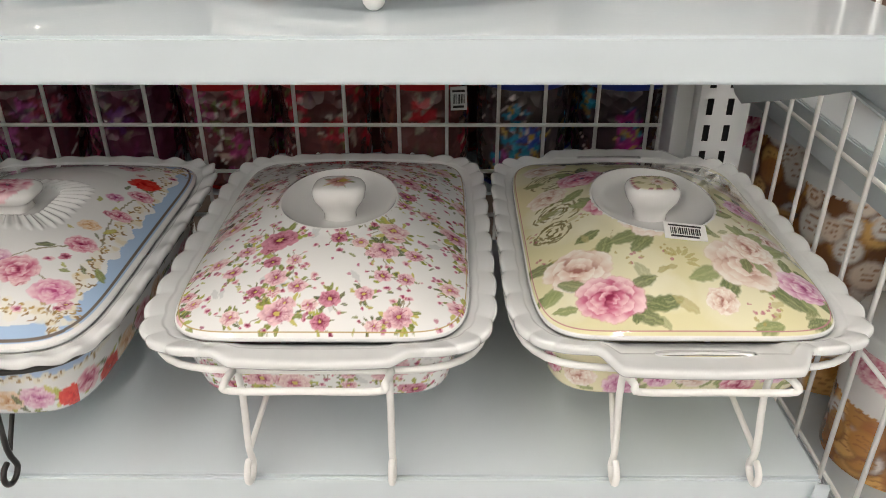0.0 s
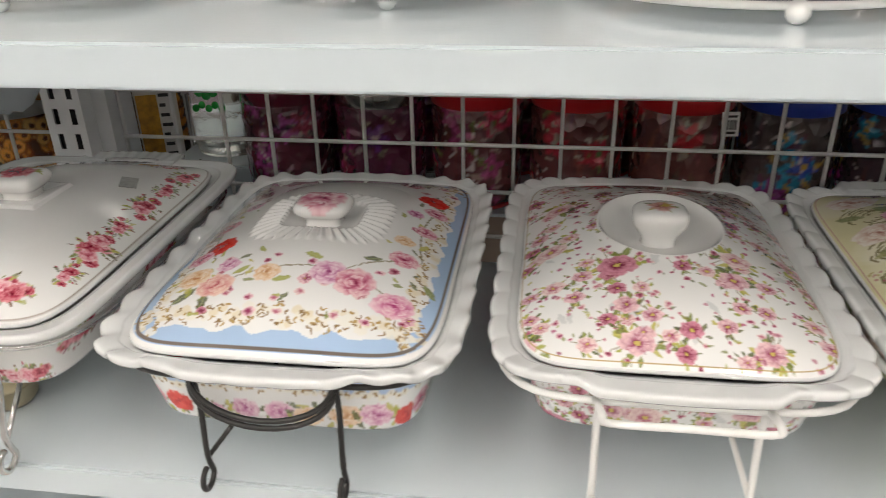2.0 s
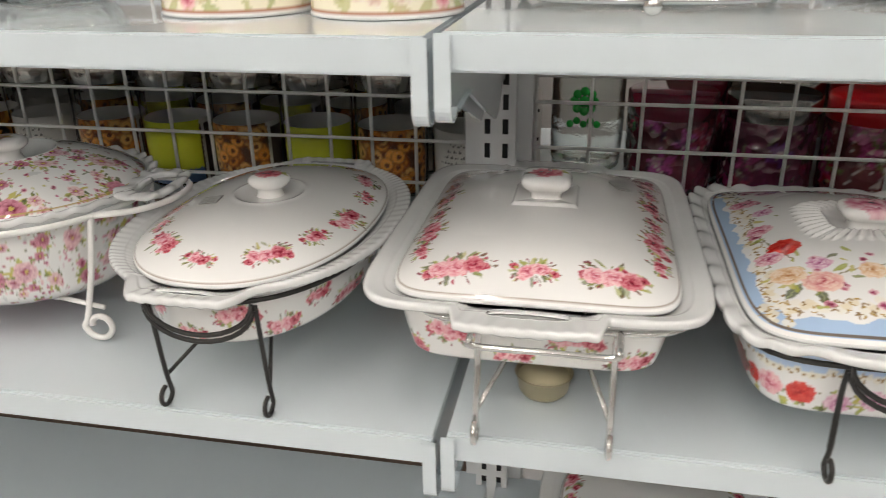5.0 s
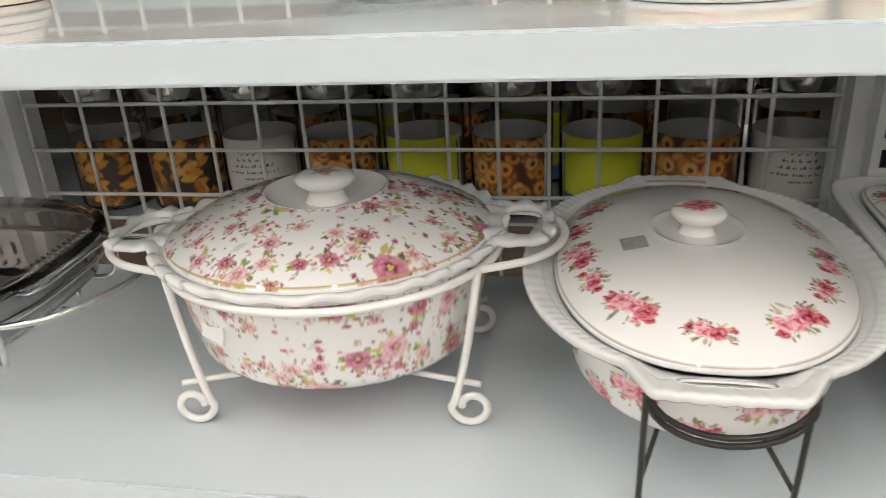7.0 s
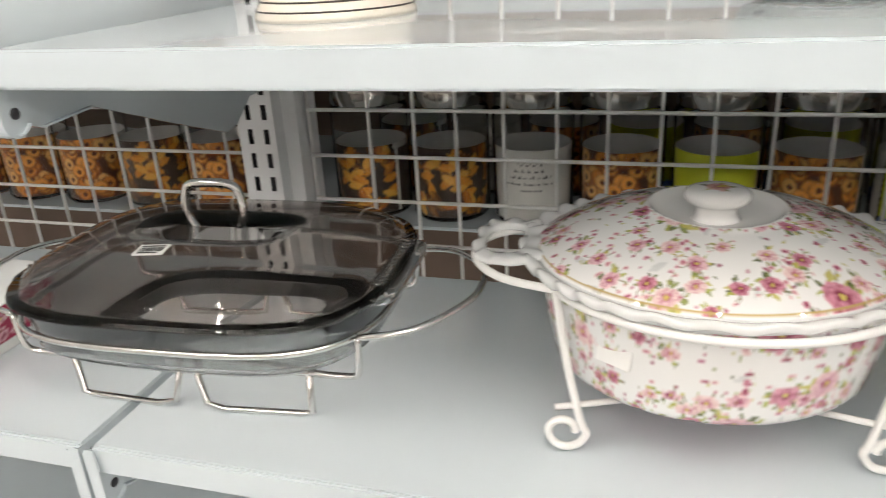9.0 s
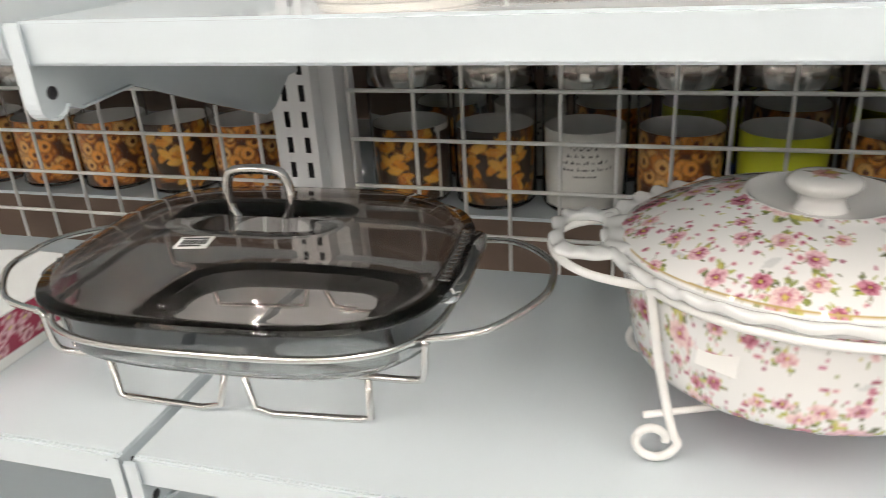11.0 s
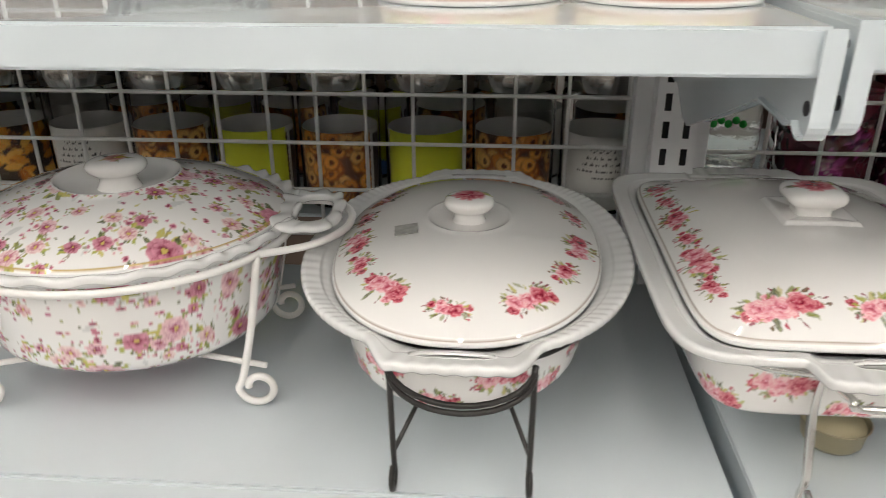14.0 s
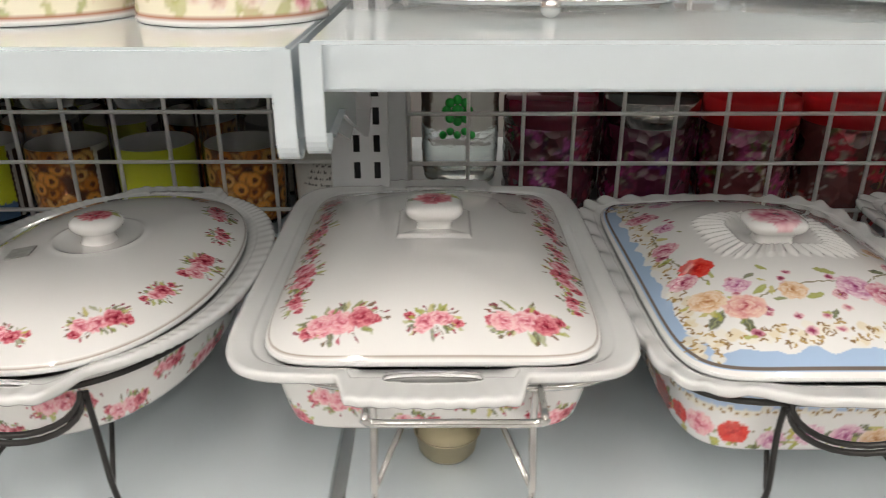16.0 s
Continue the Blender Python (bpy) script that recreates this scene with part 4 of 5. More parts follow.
def bracket(x, z, label="white pressed steel shelf bracket"):
    """Cantilever bracket: a flat plate with a rounded nose below the shelf's front."""
    t = thing("shelf_bracket", x, 0, z, 0, label, "shelf bracket", "shelf brackets")
    nose = [(0.381 + 0.012 * math.cos(a), -0.043 + 0.012 * math.sin(a)) for a in [math.radians(d) for d in range(180, 331, 15)]]
    out = [(0.369, 0.0)] + nose + [(0.402, -0.053), (0.450, -0.050), (0.540, -0.084), (0.622, -0.113), (0.640, -0.110), (0.672, -0.088), (0.6915, -0.088), (0.6915, -0.004), (0.372, -0.002)]
    n = len(out)
    w = 0.0014
    V = [(-w, y, q) for y, q in out] + [(w, y, q) for y, q in out]
    F = [tuple(range(n))[::-1], tuple(range(n, 2 * n))] + [(i, (i + 1) % n, n + (i + 1) % n, n + i) for i in range(n)]
    part("plate", (V, F), M_SHELF, t, smooth=False)
    strip = [(0.3685, 0.0)] + nose + [(0.402, -0.053), (0.450, -0.050)]
    k = len(strip)
    V = [(sx * 0.0052, y - dy, q - dy) for sx in (-1, 1) for dy in (0.0, 0.0014) for y, q in strip]
    F = []
    for i in range(k - 1):
        F += [(i, i + 1, 2 * k + i + 1, 2 * k + i), (k + i, 3 * k + i, 3 * k + i + 1, k + i + 1), (i, k + i, k + i + 1, i + 1), (2 * k + i, 2 * k + i + 1, 3 * k + i + 1, 3 * k + i)]
    part("flange", (V, F), M_SHELF, t, smooth=False)
    # dark discs on the solid plate imitate the shade in its holes
    part("rivet_hole_shade", lathe([(0.0001, -0.002), (0.004, -0.002), (0.004, 0.002), (0.0001, 0.002)], 14), M_DARK, t, m=pose(0, 0.383, -0.041, 0, 90, 0))
    part("rivet_hole_shade", lathe([(0.0001, -0.002), (0.0022, -0.002), (0.0022, 0.002), (0.0001, 0.002)], 10), M_DARK, t, m=pose(0, 0.384, -0.012, 0, 90, 0))
    return t


def upright(x):
    t = thing("slotted_upright", x, 0, 0.0, 0, "white steel upright with paired slots", "shelf upright", "slotted shelf uprights")
    part("back_channel", box(-0.036, 0.712, 0.0, 0.036, 0.760, 1.9), M_POST, t, smooth=False)
    # dark box filling the channel, painted shade behind the slots
    part("hollow_shade", box(-0.017, 0.7006, 0.0, 0.017, 0.7115, 1.9), M_DARK, t, smooth=False)
    xs = [-0.020, -0.0125, -0.0065, 0.0065, 0.0125, 0.020]
    zs = [0.0]
    z = 0.60
    while z < 1.85:
        zs += [z, z + 0.016]
        z += 0.026
    zs.append(1.9)
    V, F = [], []
    for q in zs:
        for p in xs:
            V.append((p, 0.692, q))
    nx = len(xs)
    for j in range(len(zs) - 1):
        for i in range(nx - 1):
            if i in (1, 3) and j % 2 == 1:
                continue
            a = j * nx + i
            F.append((a, a + 1, a + nx + 1, a + nx))
    o = len(V)
    V += [(-0.020, 0.692, 0), (-0.020, 0.712, 0), (-0.020, 0.712, 1.9), (-0.020, 0.692, 1.9), (0.020, 0.692, 0), (0.020, 0.712, 0), (0.020, 0.712, 1.9), (0.020, 0.692, 1.9)]
    F += [(o, o + 1, o + 2, o + 3), (o + 4, o + 7, o + 6, o + 5)]
    part("slotted_face", (V, F), M_POST, t, smooth=False)
    return t


def grid_panel(x0, x1, z_rows, label, x_first, pitch=0.05, seed=0, z_low=0.90, z_high=1.62):
    """Welded wire grid: upright wires behind, cross wires in front."""
    t = thing("wire_grid_panel", x0, GRID, z_low, 0, label, "wire grid", "wire grid backs")
    R = random.Random(seed)
    xs = [x0, x1]
    k = 0
    while x_first + k * pitch < x1 - 0.012:
        xs.append(x_first + k * pitch + R.uniform(-0.0025, 0.0025))
        k += 1
    for x in xs:
        part("wire", tube([(x - x0, 0.003, 0), (x - x0, 0.003, z_high - z_low)], 0.0021, sides=6), M_GRID, t)
    for z in z_rows:
        if z_low - 0.01 < z < z_high:
            part("wire", tube([(0, 0, z - z_low), (x1 - x0, 0, z - z_low)], 0.0021, sides=6), M_GRID, t)
    return t


Z1, Z2, U1, U2, U3 = 0.922, 0.916, 1.2145, 1.2115, 1.243
for k, (za, zu) in enumerate(((Z2, U3), (Z2, U2), (Z1, U1))):
    x0, x1 = POSTS[k] + 0.006, POSTS[k + 1] - 0.006
    shelf(x0, x1, za, "white painted steel shelf with casseroles on it")
    shelf(x0, x1, zu, "white painted steel shelf above the casseroles")
    shelf(x0, x1, 0.60, "white painted steel shelf below", 0.024)
    for zz in (za, zu):
        bracket(x0 + 0.0012, zz)
        bracket(x1 - 0.0012, zz)
for x in POSTS:
    upright(x)
rows1 = [1.0455 + 0.05 * i for i in range(-3, 12)]
rows2 = [1.0475 + 0.05 * i for i in range(-3, 12)]
grid_panel(-0.612, 0.212, rows1 + [1.124], "white welded wire grid behind the shelf", -0.552, seed=1)
grid_panel(-1.514, -0.688, rows2, "white welded wire grid behind the shelf", -1.4475, seed=2)
grid_panel(-2.42, -1.596, rows2, "white welded wire grid behind the shelf", -2.37, seed=3)


# ---- wire stands ----
def hook(x, y, z, r, s=1):
    """A curled foot in the fore-and-aft plane: points from the leg round to the curl's end."""
    return [(x, y + s * (r * math.cos(a) - r), z + r + r * math.sin(a)) for a in [math.radians(d) for d in range(0, -300, -30)]]


def wire_stand(x, y, z, rz, ring_a, ring_b, expo, ring_z, material, label, fx, fy, bar, r=0.0024, strut=True, round_bar=False, foot_r=0.008, splay=0.022):
    t = thing("dish_stand", x, y, z, rz, label, "wire stand", "wire dish stands")
    D = perimeter(72, expo)
    part("ring", tube([(u * ring_a, v * ring_b, ring_z) for u, v in D], r, True), material, t)
    for sy in (-1, 1):
        for sx in (-1, 1):
            leg = [(sx * fx, sy * (ring_b - 0.001), ring_z), (sx * fx, sy * (ring_b - 0.004), ring_z * 0.72), (sx * fx, sy * (fy + 0.004), ring_z * 0.30)] + [(p[0], p[1], p[2]) for p in
                   [(sx * fx, sy * fy + sy * q[1], q[2]) for q in hook(0, 0, r, foot_r, -1)]]
            part("leg", tube(spline(leg, 3), r), material, t)
            if strut:
                part("strut", tube([(sx * fx, sy * (fy + 0.002), ring_z * 0.26), (sx * (fx - splay), sy * (fy - 0.060), ring_z * 0.50)], r * 0.85), material, t)
        if round_bar:
            pts = [(fx * math.cos(a), sy * (ring_b + 0.004 + 0.006 * math.sin(a)), ring_z - 0.026 * math.sin(a)) for a in [math.pi * i / 14 for i in range(15)]]
            for dz in (0.0, 0.0055):
                part("bow", tube([(p[0], p[1], p[2] + dz - 0.002) for p in pts], r), material, t)
        else:
            bx, by, bz = bar
            part("front_bar", tube(spline([(-fx - 0.002, sy * ring_b, ring_z), (-bx, sy * by, bz + 0.004), (-bx + 0.004, sy * (by + 0.002), bz), (0, sy * (by + 0.002), bz), (bx - 0.004, sy * (by + 0.002), bz), (bx, sy * by, bz + 0.004), (fx + 0.002, sy * ring_b, ring_z)], 4), r), material, t)
    if strut:
        for sy in (-1, 1):
            part("cross_wire", tube([(-fx + splay, sy * (fy - 0.060), ring_z * 0.50), (fx - splay, sy * (fy - 0.060), ring_z * 0.50)], r * 0.85), material, t)
        for sx in (-1, 1):
            part("side_wire", tube([(sx * (fx - splay), -(fy - 0.060), ring_z * 0.50), (sx * (fx - splay), fy - 0.060, ring_z * 0.50)], r * 0.85), material, t)
    return t


def tealight_cup(x, y, z):
    t = thing("tealight_cup", x, y, z, 0, "brass-coloured tealight tin below a casserole", "candle holder")
    part("cup", lathe([(0.0001, 0), (0.017, 0.0), (0.020, 0.004), (0.022, 0.017), (0.0235, 0.0185), (0.0225, 0.019), (0.0215, 0.017), (0.019, 0.006), (0.0001, 0.005)], 36), M_BRASS, t)
    part("wax", lathe([(0.0001, 0.0155), (0.0208, 0.0155), (0.0205, 0.010)], 30), mat("tealight_wax", (0.62, 0.55, 0.36), 0.3), t)
    return t


# dark-lined blue-bordered dish
casserole(-0.335, 0.525, 1.024, 0, "white porcelain casserole with blue border and mixed roses, ruffled rim", 0.1050, 0.148, 7.0, 0.1215, 0.163, 0.032, recess_flutes, lid_blue, bowl_blue,
          (0.0215, 0.0175, 4.0, 0.022, 0.0225, knob_full), (0.955, 0.972, DARKLINE), z_bottom=0.953, scallop=scallops(36, 0.010, 0.0018), lug=(0.066, 0.009, 0.022, 0.0, 0.0, 0.0, 0.0, 0.001), shoulder=(2.3, 1.0))
wire_stand(-0.335, 0.525, Z1, 0, 0.112, 0.155, 5.5, 0.089, M_WIREB, "black wire stand with bowed ends under a casserole", 0.046, 0.150, None, round_bar=True, r=0.0020)
# chintz dish
top_b, lid_b_, zl_b = casserole(-0.084, 0.530, 1.027, 0, "white porcelain casserole with small pink all-over flowers", 0.0985, 0.144, 7.0, 0.1165, 0.160, 0.032, recess_oval(0.044, 0.054, 0.019, 0.0018),
          lambda P, m: lid_chintz(P, m, 0.098, 0.141, (0.0455, 0.0555)), bowl_chintz, (0.0198, 0.0170, 3.0, 0.0275, 0.0150, knob_bloom), (0.974, 0.982, GOLD), z_bottom=0.965, scallop=flat_scallops(40, 0.017, 0.0022), lug=(0.062, 0.010, 0.014, 0.0, 0.0, 0.0, 0.0, 0.002), shoulder=(2.3, 1.0))
wire_stand(-0.084, 0.530, Z1, 0, 0.1125, 0.156, 5.5, 0.089, M_WIREW, "white coated wire stand under a casserole", 0.047, 0.152, (0.047, 0.180, 0.094), splay=0.007)
# yellow rose dish
top_c, lid_c, zl_c = casserole(0.155, 0.530, 1.027, 0, "cream-yellow porcelain casserole with large roses and white rim", 0.0990, 0.142, 7.0, 0.1175, 0.157, 0.032, recess_oval(0.045, 0.057, 0.019, 0.0018),
          lid_yellow, bowl_yellow, (0.0198, 0.0175, 3.0, 0.0275, 0.0150, knob_yellow), (0.974, 0.982, PINKLINE), z_bottom=0.965, scallop=flat_scallops(40, 0.017, 0.0022), lug=(0.066, 0.022, 0.014, 0.031, 0.0034, 0.1580, 0.0, 0.001), shoulder=(2.3, 1.0))
wire_stand(0.155, 0.530, Z1, 0, 0.1135, 0.153, 5.5, 0.089, M_WIREW, "white coated wire stand under a casserole", 0.046, 0.152, (0.047, 0.180, 0.094), splay=0.007)
lid_sticker(lid_c, 0.010, -0.058, 0.030, 0.0145, -2)
# rose-garland rectangular dish
top_d, lid_d, zl_d = casserole(-0.586, 0.526, 1.034, 0, "white porcelain casserole with garlands of red and pink roses", 0.1050, 0.147, 8.0, 0.1260, 0.164, 0.027, recess_square, lid_posy_rect, bowl_posies,
          (0.0205, 0.0185, 4.5, 0.0235, 0.0235, knob_rose(0.0135, RED_ROSE)), (0.978, 0.984, (0.36, 0.32, 0.28)), z_bottom=0.970, lug=(0.055, 0.023, 0.008, 0.029, 0.0060, 0.1620, 0.0005, 0.001), shoulder=(3.0, 1.0), lid_nx=330)
wire_stand(-0.574, 0.528, Z1, 0, 0.108, 0.152, 5.5, 0.096, M_CHROME, "chrome wire stand under a casserole", 0.048, 0.154, (0.048, 0.186, 0.098))
lid_sticker(lid_d, 0.062, 0.050, 0.014, 0.022, 22, False, True)
tealight_cup(-0.577, 0.440, Z1 + 0.002)
# rose-garland oval dish
top_e, lid_e, zl_e = casserole(-0.834, 0.524, 1.031, -1, "white oval porcelain casserole with rose garland and fluted rim", 0.0985, 0.150, 2.25, 0.1215, 0.160, 0.0215, recess_oval(0.031, 0.034, 0.004, 0.0006), lid_posy_oval, bowl_posies,
          (0.0185, 0.0175, 2.2, 0.0205, 0.0170, knob_rose(0.0120, RED_ROSE)), (0.982, 0.988, (0.36, 0.32, 0.28)), z_bottom=0.968, lug=(0.056, 0.017, 0.020, 0.026, 0.0042, 0.1605, 0.0005, 0.001), shoulder=(2.8, 1.0), scallop=scallops(90, 0.0004, 0.0003), lid_nx=330)
wire_stand(-0.832, 0.525, Z2, 0, 0.101, 0.150, 2.2, 0.100, M_WIREB, "black wire stand under an oval casserole", 0.044, 0.138, None, round_bar=True, r=0.0020)
lid_sticker(lid_e, -0.044, -0.028, 0.017, 0.017, 8, False, True)


# ---- round tureen with side handles ----
top_f, lid_f, zl_f = casserole(-1.105, 0.528, 1.048, 5, "round white porcelain casserole pot with pink flowers and loop handles", 0.126, 0.114, 2.0, 0.1375, 0.1255, 0.032, recess_oval(0.046, 0.045, 0.013, 0.0014),
          lambda P, m: lid_chintz(P, m, 0.124, 0.112, (0.0475, 0.0465), (18, 64, 280), 0.0112), bowl_chintz, (0.0225, 0.0205, 2.0, 0.0215, 0.0215, knob_bloom), (0.979, 0.985, GOLD), z_bottom=0.950,
          scallop=scallops(30, 0.009, 0.0019), lug=(0.042, 0.028, 0.144, 0.028, 0.0145, -0.004, 0.0), side_lugs=True, shoulder=(2.3, 1.0), bowl_in=0.86)

sticker(top_f, -0.0688, -0.0880, 0.056, 0.026, 0.017, 78, 0, -36, False)


def scroll_stand(x, y, z, rz):
    t = thing("dish_stand", x, y, z, rz, "white coated wire stand with scrolled feet under a pot", "wire stand", "wire dish stands")
    r = 0.0030
    part("ring", tube([(u * 0.128, v * 0.116, 0.122) for u, v in perimeter(72, 2.0)], r, True), M_WIREW, t)
    for s in (-1, 1):
        part("handle_loop", tube(spline([(s * 0.112, -0.055, 0.122), (s * 0.150, -0.045, 0.125), (s * 0.172, -0.018, 0.127), (s * 0.172, 0.018, 0.127), (s * 0.150, 0.045, 0.125), (s * 0.112, 0.055, 0.122)], 5), r), M_WIREW, t)
        for f in (-1, 1):
            leg = [(s * 0.112, f * 0.058, 0.122), (s * 0.104, f * 0.062, 0.070), (s * 0.094, f * 0.066, 0.026)]
            cx = s * 0.105
            curl = []
            for i in range(16):
                a = math.radians(180 + 24 * i)
                q = 0.0150 * (1 - 0.034 * i)
                curl.append((cx + s * q * math.cos(a), f * 0.067, 0.0175 + q * math.sin(a)))
            part("leg", tube(spline(leg + curl, 3), r), M_WIREW, t)
            part("spur", tube([(s * 0.112, f * 0.066, 0.036), (s * 0.060, f * 0.050, 0.036)], r * 0.8), M_WIREW, t)
    for f in (-1, 1):
        part("cross_wire", tube([(-0.062, f * 0.050, 0.036), (0.062, f * 0.050, 0.036)], r * 0.8), M_WIREW, t)
    return t


scroll_stand(-1.100, 0.520, Z2, 5)


# ---- glass dish on a chrome stand ----
def glass_dish(x, y, z, rz):
    t = thing("glass_casserole", x, y, z, rz, "clear glass casserole with smoked glass lid", "glass casserole")
    a, b, h = 0.155, 0.120, 0.055
    bowl = part("bowl", solid_glass(loft([(0.40, 0.006, 0), (0.80, 0.006, 0), (0.92, 0.016, 0), (0.965, h - 0.004, 0), (1.06, h, 0), (1.065, h - 0.003, 0), (1.0, h - 0.007, 0), (0.96, 0.013, 0), (0.83, 0.0, 0), (0.40, 0.0, 0)], 160, 3.4, a, b), 160), M_OVEN, t, "clear ovenproof glass bowl")
    lid = part("lid", solid_glass(loft([(0.02, h + 0.030, 0), (0.35, h + 0.029, 0), (0.70, h + 0.024, 0), (0.88, h + 0.017, 0), (0.97, h + 0.009, 0), (0.985, h + 0.003, 0), (1.05, h + 0.003, 0), (1.05, h + 0.0010, 0), (0.97, h + 0.0005, 0), (0.95, h + 0.008, 0), (0.86, h + 0.015, 0), (0.68, h + 0.021, 0), (0.35, h + 0.026, 0), (0.02, h + 0.027, 0)], 160, 3.4, a, b), 160), M_SMOKE, t, "smoked glass lid")
    bowl.visible_shadow = lid.visible_shadow = False
    part("handle", tube(spline([(-0.020, 0, h + 0.026), (-0.026, 0, h + 0.038), (-0.025, 0, h + 0.058), (-0.016, 0, h + 0.067), (0.016, 0, h + 0.067), (0.025, 0, h + 0.058), (0.026, 0, h + 0.038), (0.020, 0, h + 0.026)], 6), 0.0040, sides=10), M_CHROME, lid, "chrome loop handle")
    for s in (-1, 1):
        part("lug", ring_plate(0, -0.158, 0.062, 0.014, 0.001, 0.001, h - 0.001, 0.006, 4.0, 0, n=48), M_GLASS, t, m=pose(0, 0, 0, 0, 0, s * 90))
        part("lid_rib", joined(*[tube([(s * 0.150, -0.045 + 0.0075 * i, h + 0.0055), (s * 0.160, -0.045 + 0.0075 * i, h + 0.004)], 0.0016, sides=6) for i in range(13)]), M_GLASS, t)
    sticker(lid, -0.028, -0.056, h + 0.0292, 0.026, 0.017, 5, -2, 4)
    return t


def chrome_stand(x, y, z, rz):
    t = thing("dish_stand", x, y, z, rz, "chrome wire stand with looped ends under a glass dish", "wire stand", "wire dish stands")
    r = 0.0028
    part("ring", tube([(u * 0.158, v * 0.122, 0.075) for u, v in perimeter(80, 3.4)], r, True), M_CHROME, t)
    for s in (-1, 1):
        part("end_loop", tube(spline([(s * 0.150, -0.085, 0.077), (s * 0.190, -0.075, 0.081), (s * 0.222, -0.035, 0.085), (s * 0.228, 0.0, 0.085), (s * 0.222, 0.035, 0.085), (s * 0.190, 0.075, 0.081), (s * 0.150, 0.085, 0.077)], 5), r), M_CHROME, t)
        for f in (-1, 1):
            part("drop", tube(spline([(s * 0.150, f * 0.085, 0.077), (s * 0.148, f * 0.084, 0.050), (s * 0.140, f * 0.080, 0.040), (s * 0.105, f * 0.080, 0.040)], 4), r), M_CHROME, t)
            part("foot", tube([(s * 0.105, f * 0.080, 0.040), (s * 0.104, f * 0.080, 0.004), (s * 0.096, f * 0.081, r), (s * 0.030, f * 0.085, r), (s * 0.014, f * 0.084, 0.006), (s * 0.006, f * 0.080, 0.040)], r), M_CHROME, t)
    for f in (-1, 1):
        part("rest", tube([(-0.106, f * 0.080, 0.040), (0.106, f * 0.080, 0.040)], r), M_CHROME, t)
    return t


chrome_stand(-1.505, 0.520, Z2, 3)
glass_dish(-1.505, 0.520, Z2 + 0.043, 3)


# ---- behind the grid: the next aisle's shelf with canisters and coloured glass ----
# added dark sheets: their colour stands in for the dim depth behind the jars
structure("backdrop_1", box(-2.6, 1.17, 0.0, -0.72, 1.19, 2.2), M_BACK, "added dark backdrop standing in for the shade behind the canisters", "partition")
structure("backdrop_2", box(-0.44, 1.17, 0.0, 0.7, 1.19, 2.2), M_BACK, "added dark backdrop standing in for the shade behind the coloured glass", "partition")
t_back = thing("shelf_board", -0.98, 0.765, 0.955, 0, "white shelf on the far side holding canisters and glass", "shelf", "white steel shelves")
part("panel", box(-1.5, 0.0, -0.004, 1.25, 0.40, 0.0, 0.001), M_SHELF, t_back, smooth=False)
# added board that keeps the ceiling light off the far jars
t_back2 = thing("shelf_board", -0.98, 0.765, 1.235, 0, "white shelf added above the far canisters to shade them", "shelf", "white steel shelves")
part("panel", box(-1.5, 0.0, -0.02, 1.25, 0.40, 0.0, 0.001), M_SHELF, t_back2, smooth=False)


def wrap_print(P, kind, per, h):
    """Paper sleeve inside a canister: a food picture, a plain bright field and bars of small print."""
    R = P.rng
    P.C[:] = (0.06, 0.035, 0.025)
    white = (0.72, 0.71, 0.68)
    field = {"rings": (0.10, 0.04, 0.02), "lime": (0.60, 0.66, 0.03), "white": white, "amber": (0.05, 0.03, 0.02)}[kind]
    front = per * 0.75
    P.C[P.Y > h - 0.006] = white
    P.C[(np.abs(P.X - front) < per * 0.22)] = field
    if kind in ("rings", "amber"):
        for k in range(64):
            x, y = front + R.uniform(-0.21, 0.21) * per, R.uniform(0.006, h - 0.006)
            if kind == "rings":
                P.dot(x, y, 0.0092, (0.24, 0.06, 0.012))
                P.dot(x - 0.001, y + 0.001, 0.0078, R.choice(((0.82, 0.36, 0.07), (0.78, 0.44, 0.14), (0.66, 0.24, 0.04))))
                P.dot(x, y, 0.0030, (0.14, 0.04, 0.012))
            else:
                P.leaf(x, y, 0.022, R.uniform(0, 6.28), R.choice(((0.70, 0.26, 0.02), (0.46, 0.12, 0.01), (0.80, 0.42, 0.07), (0.12, 0.03, 0.01))), (0.8, 0.45, 0.1), 0.5)
    if kind == "lime":
        P.C[(np.abs(P.X - front) < per * 0.22) & (P.Y < h * 0.22)] = (0.12, 0.22, 0.42)
    for off in (-0.30, 0.30):
        P.C[np.abs(P.X - front - off * per) < per * 0.07] = white
        for k in range(7):
            P.dot(front + off * per + R.uniform(-0.004, 0.004), h * (0.35 + 0.05 * k), 0.0016, (0.05, 0.05, 0.05))
            P.dot(front + off * per + R.uniform(-0.006, 0.006), h * (0.35 + 0.05 * k), 0.0012, (0.05, 0.05, 0.05))
    if kind == "white":
        for k in range(5):
            y = h * (0.45 + 0.09 * k)
            sel = (np.abs(P.X - front) < per * (0.05 + 0.02 * (k * 7 % 4))) & (np.abs(P.Y - y) < 0.0008) & (np.sin(P.X * 1700 + k * 3) > -0.6)
            P.C[sel] = (0.06, 0.06, 0.06)


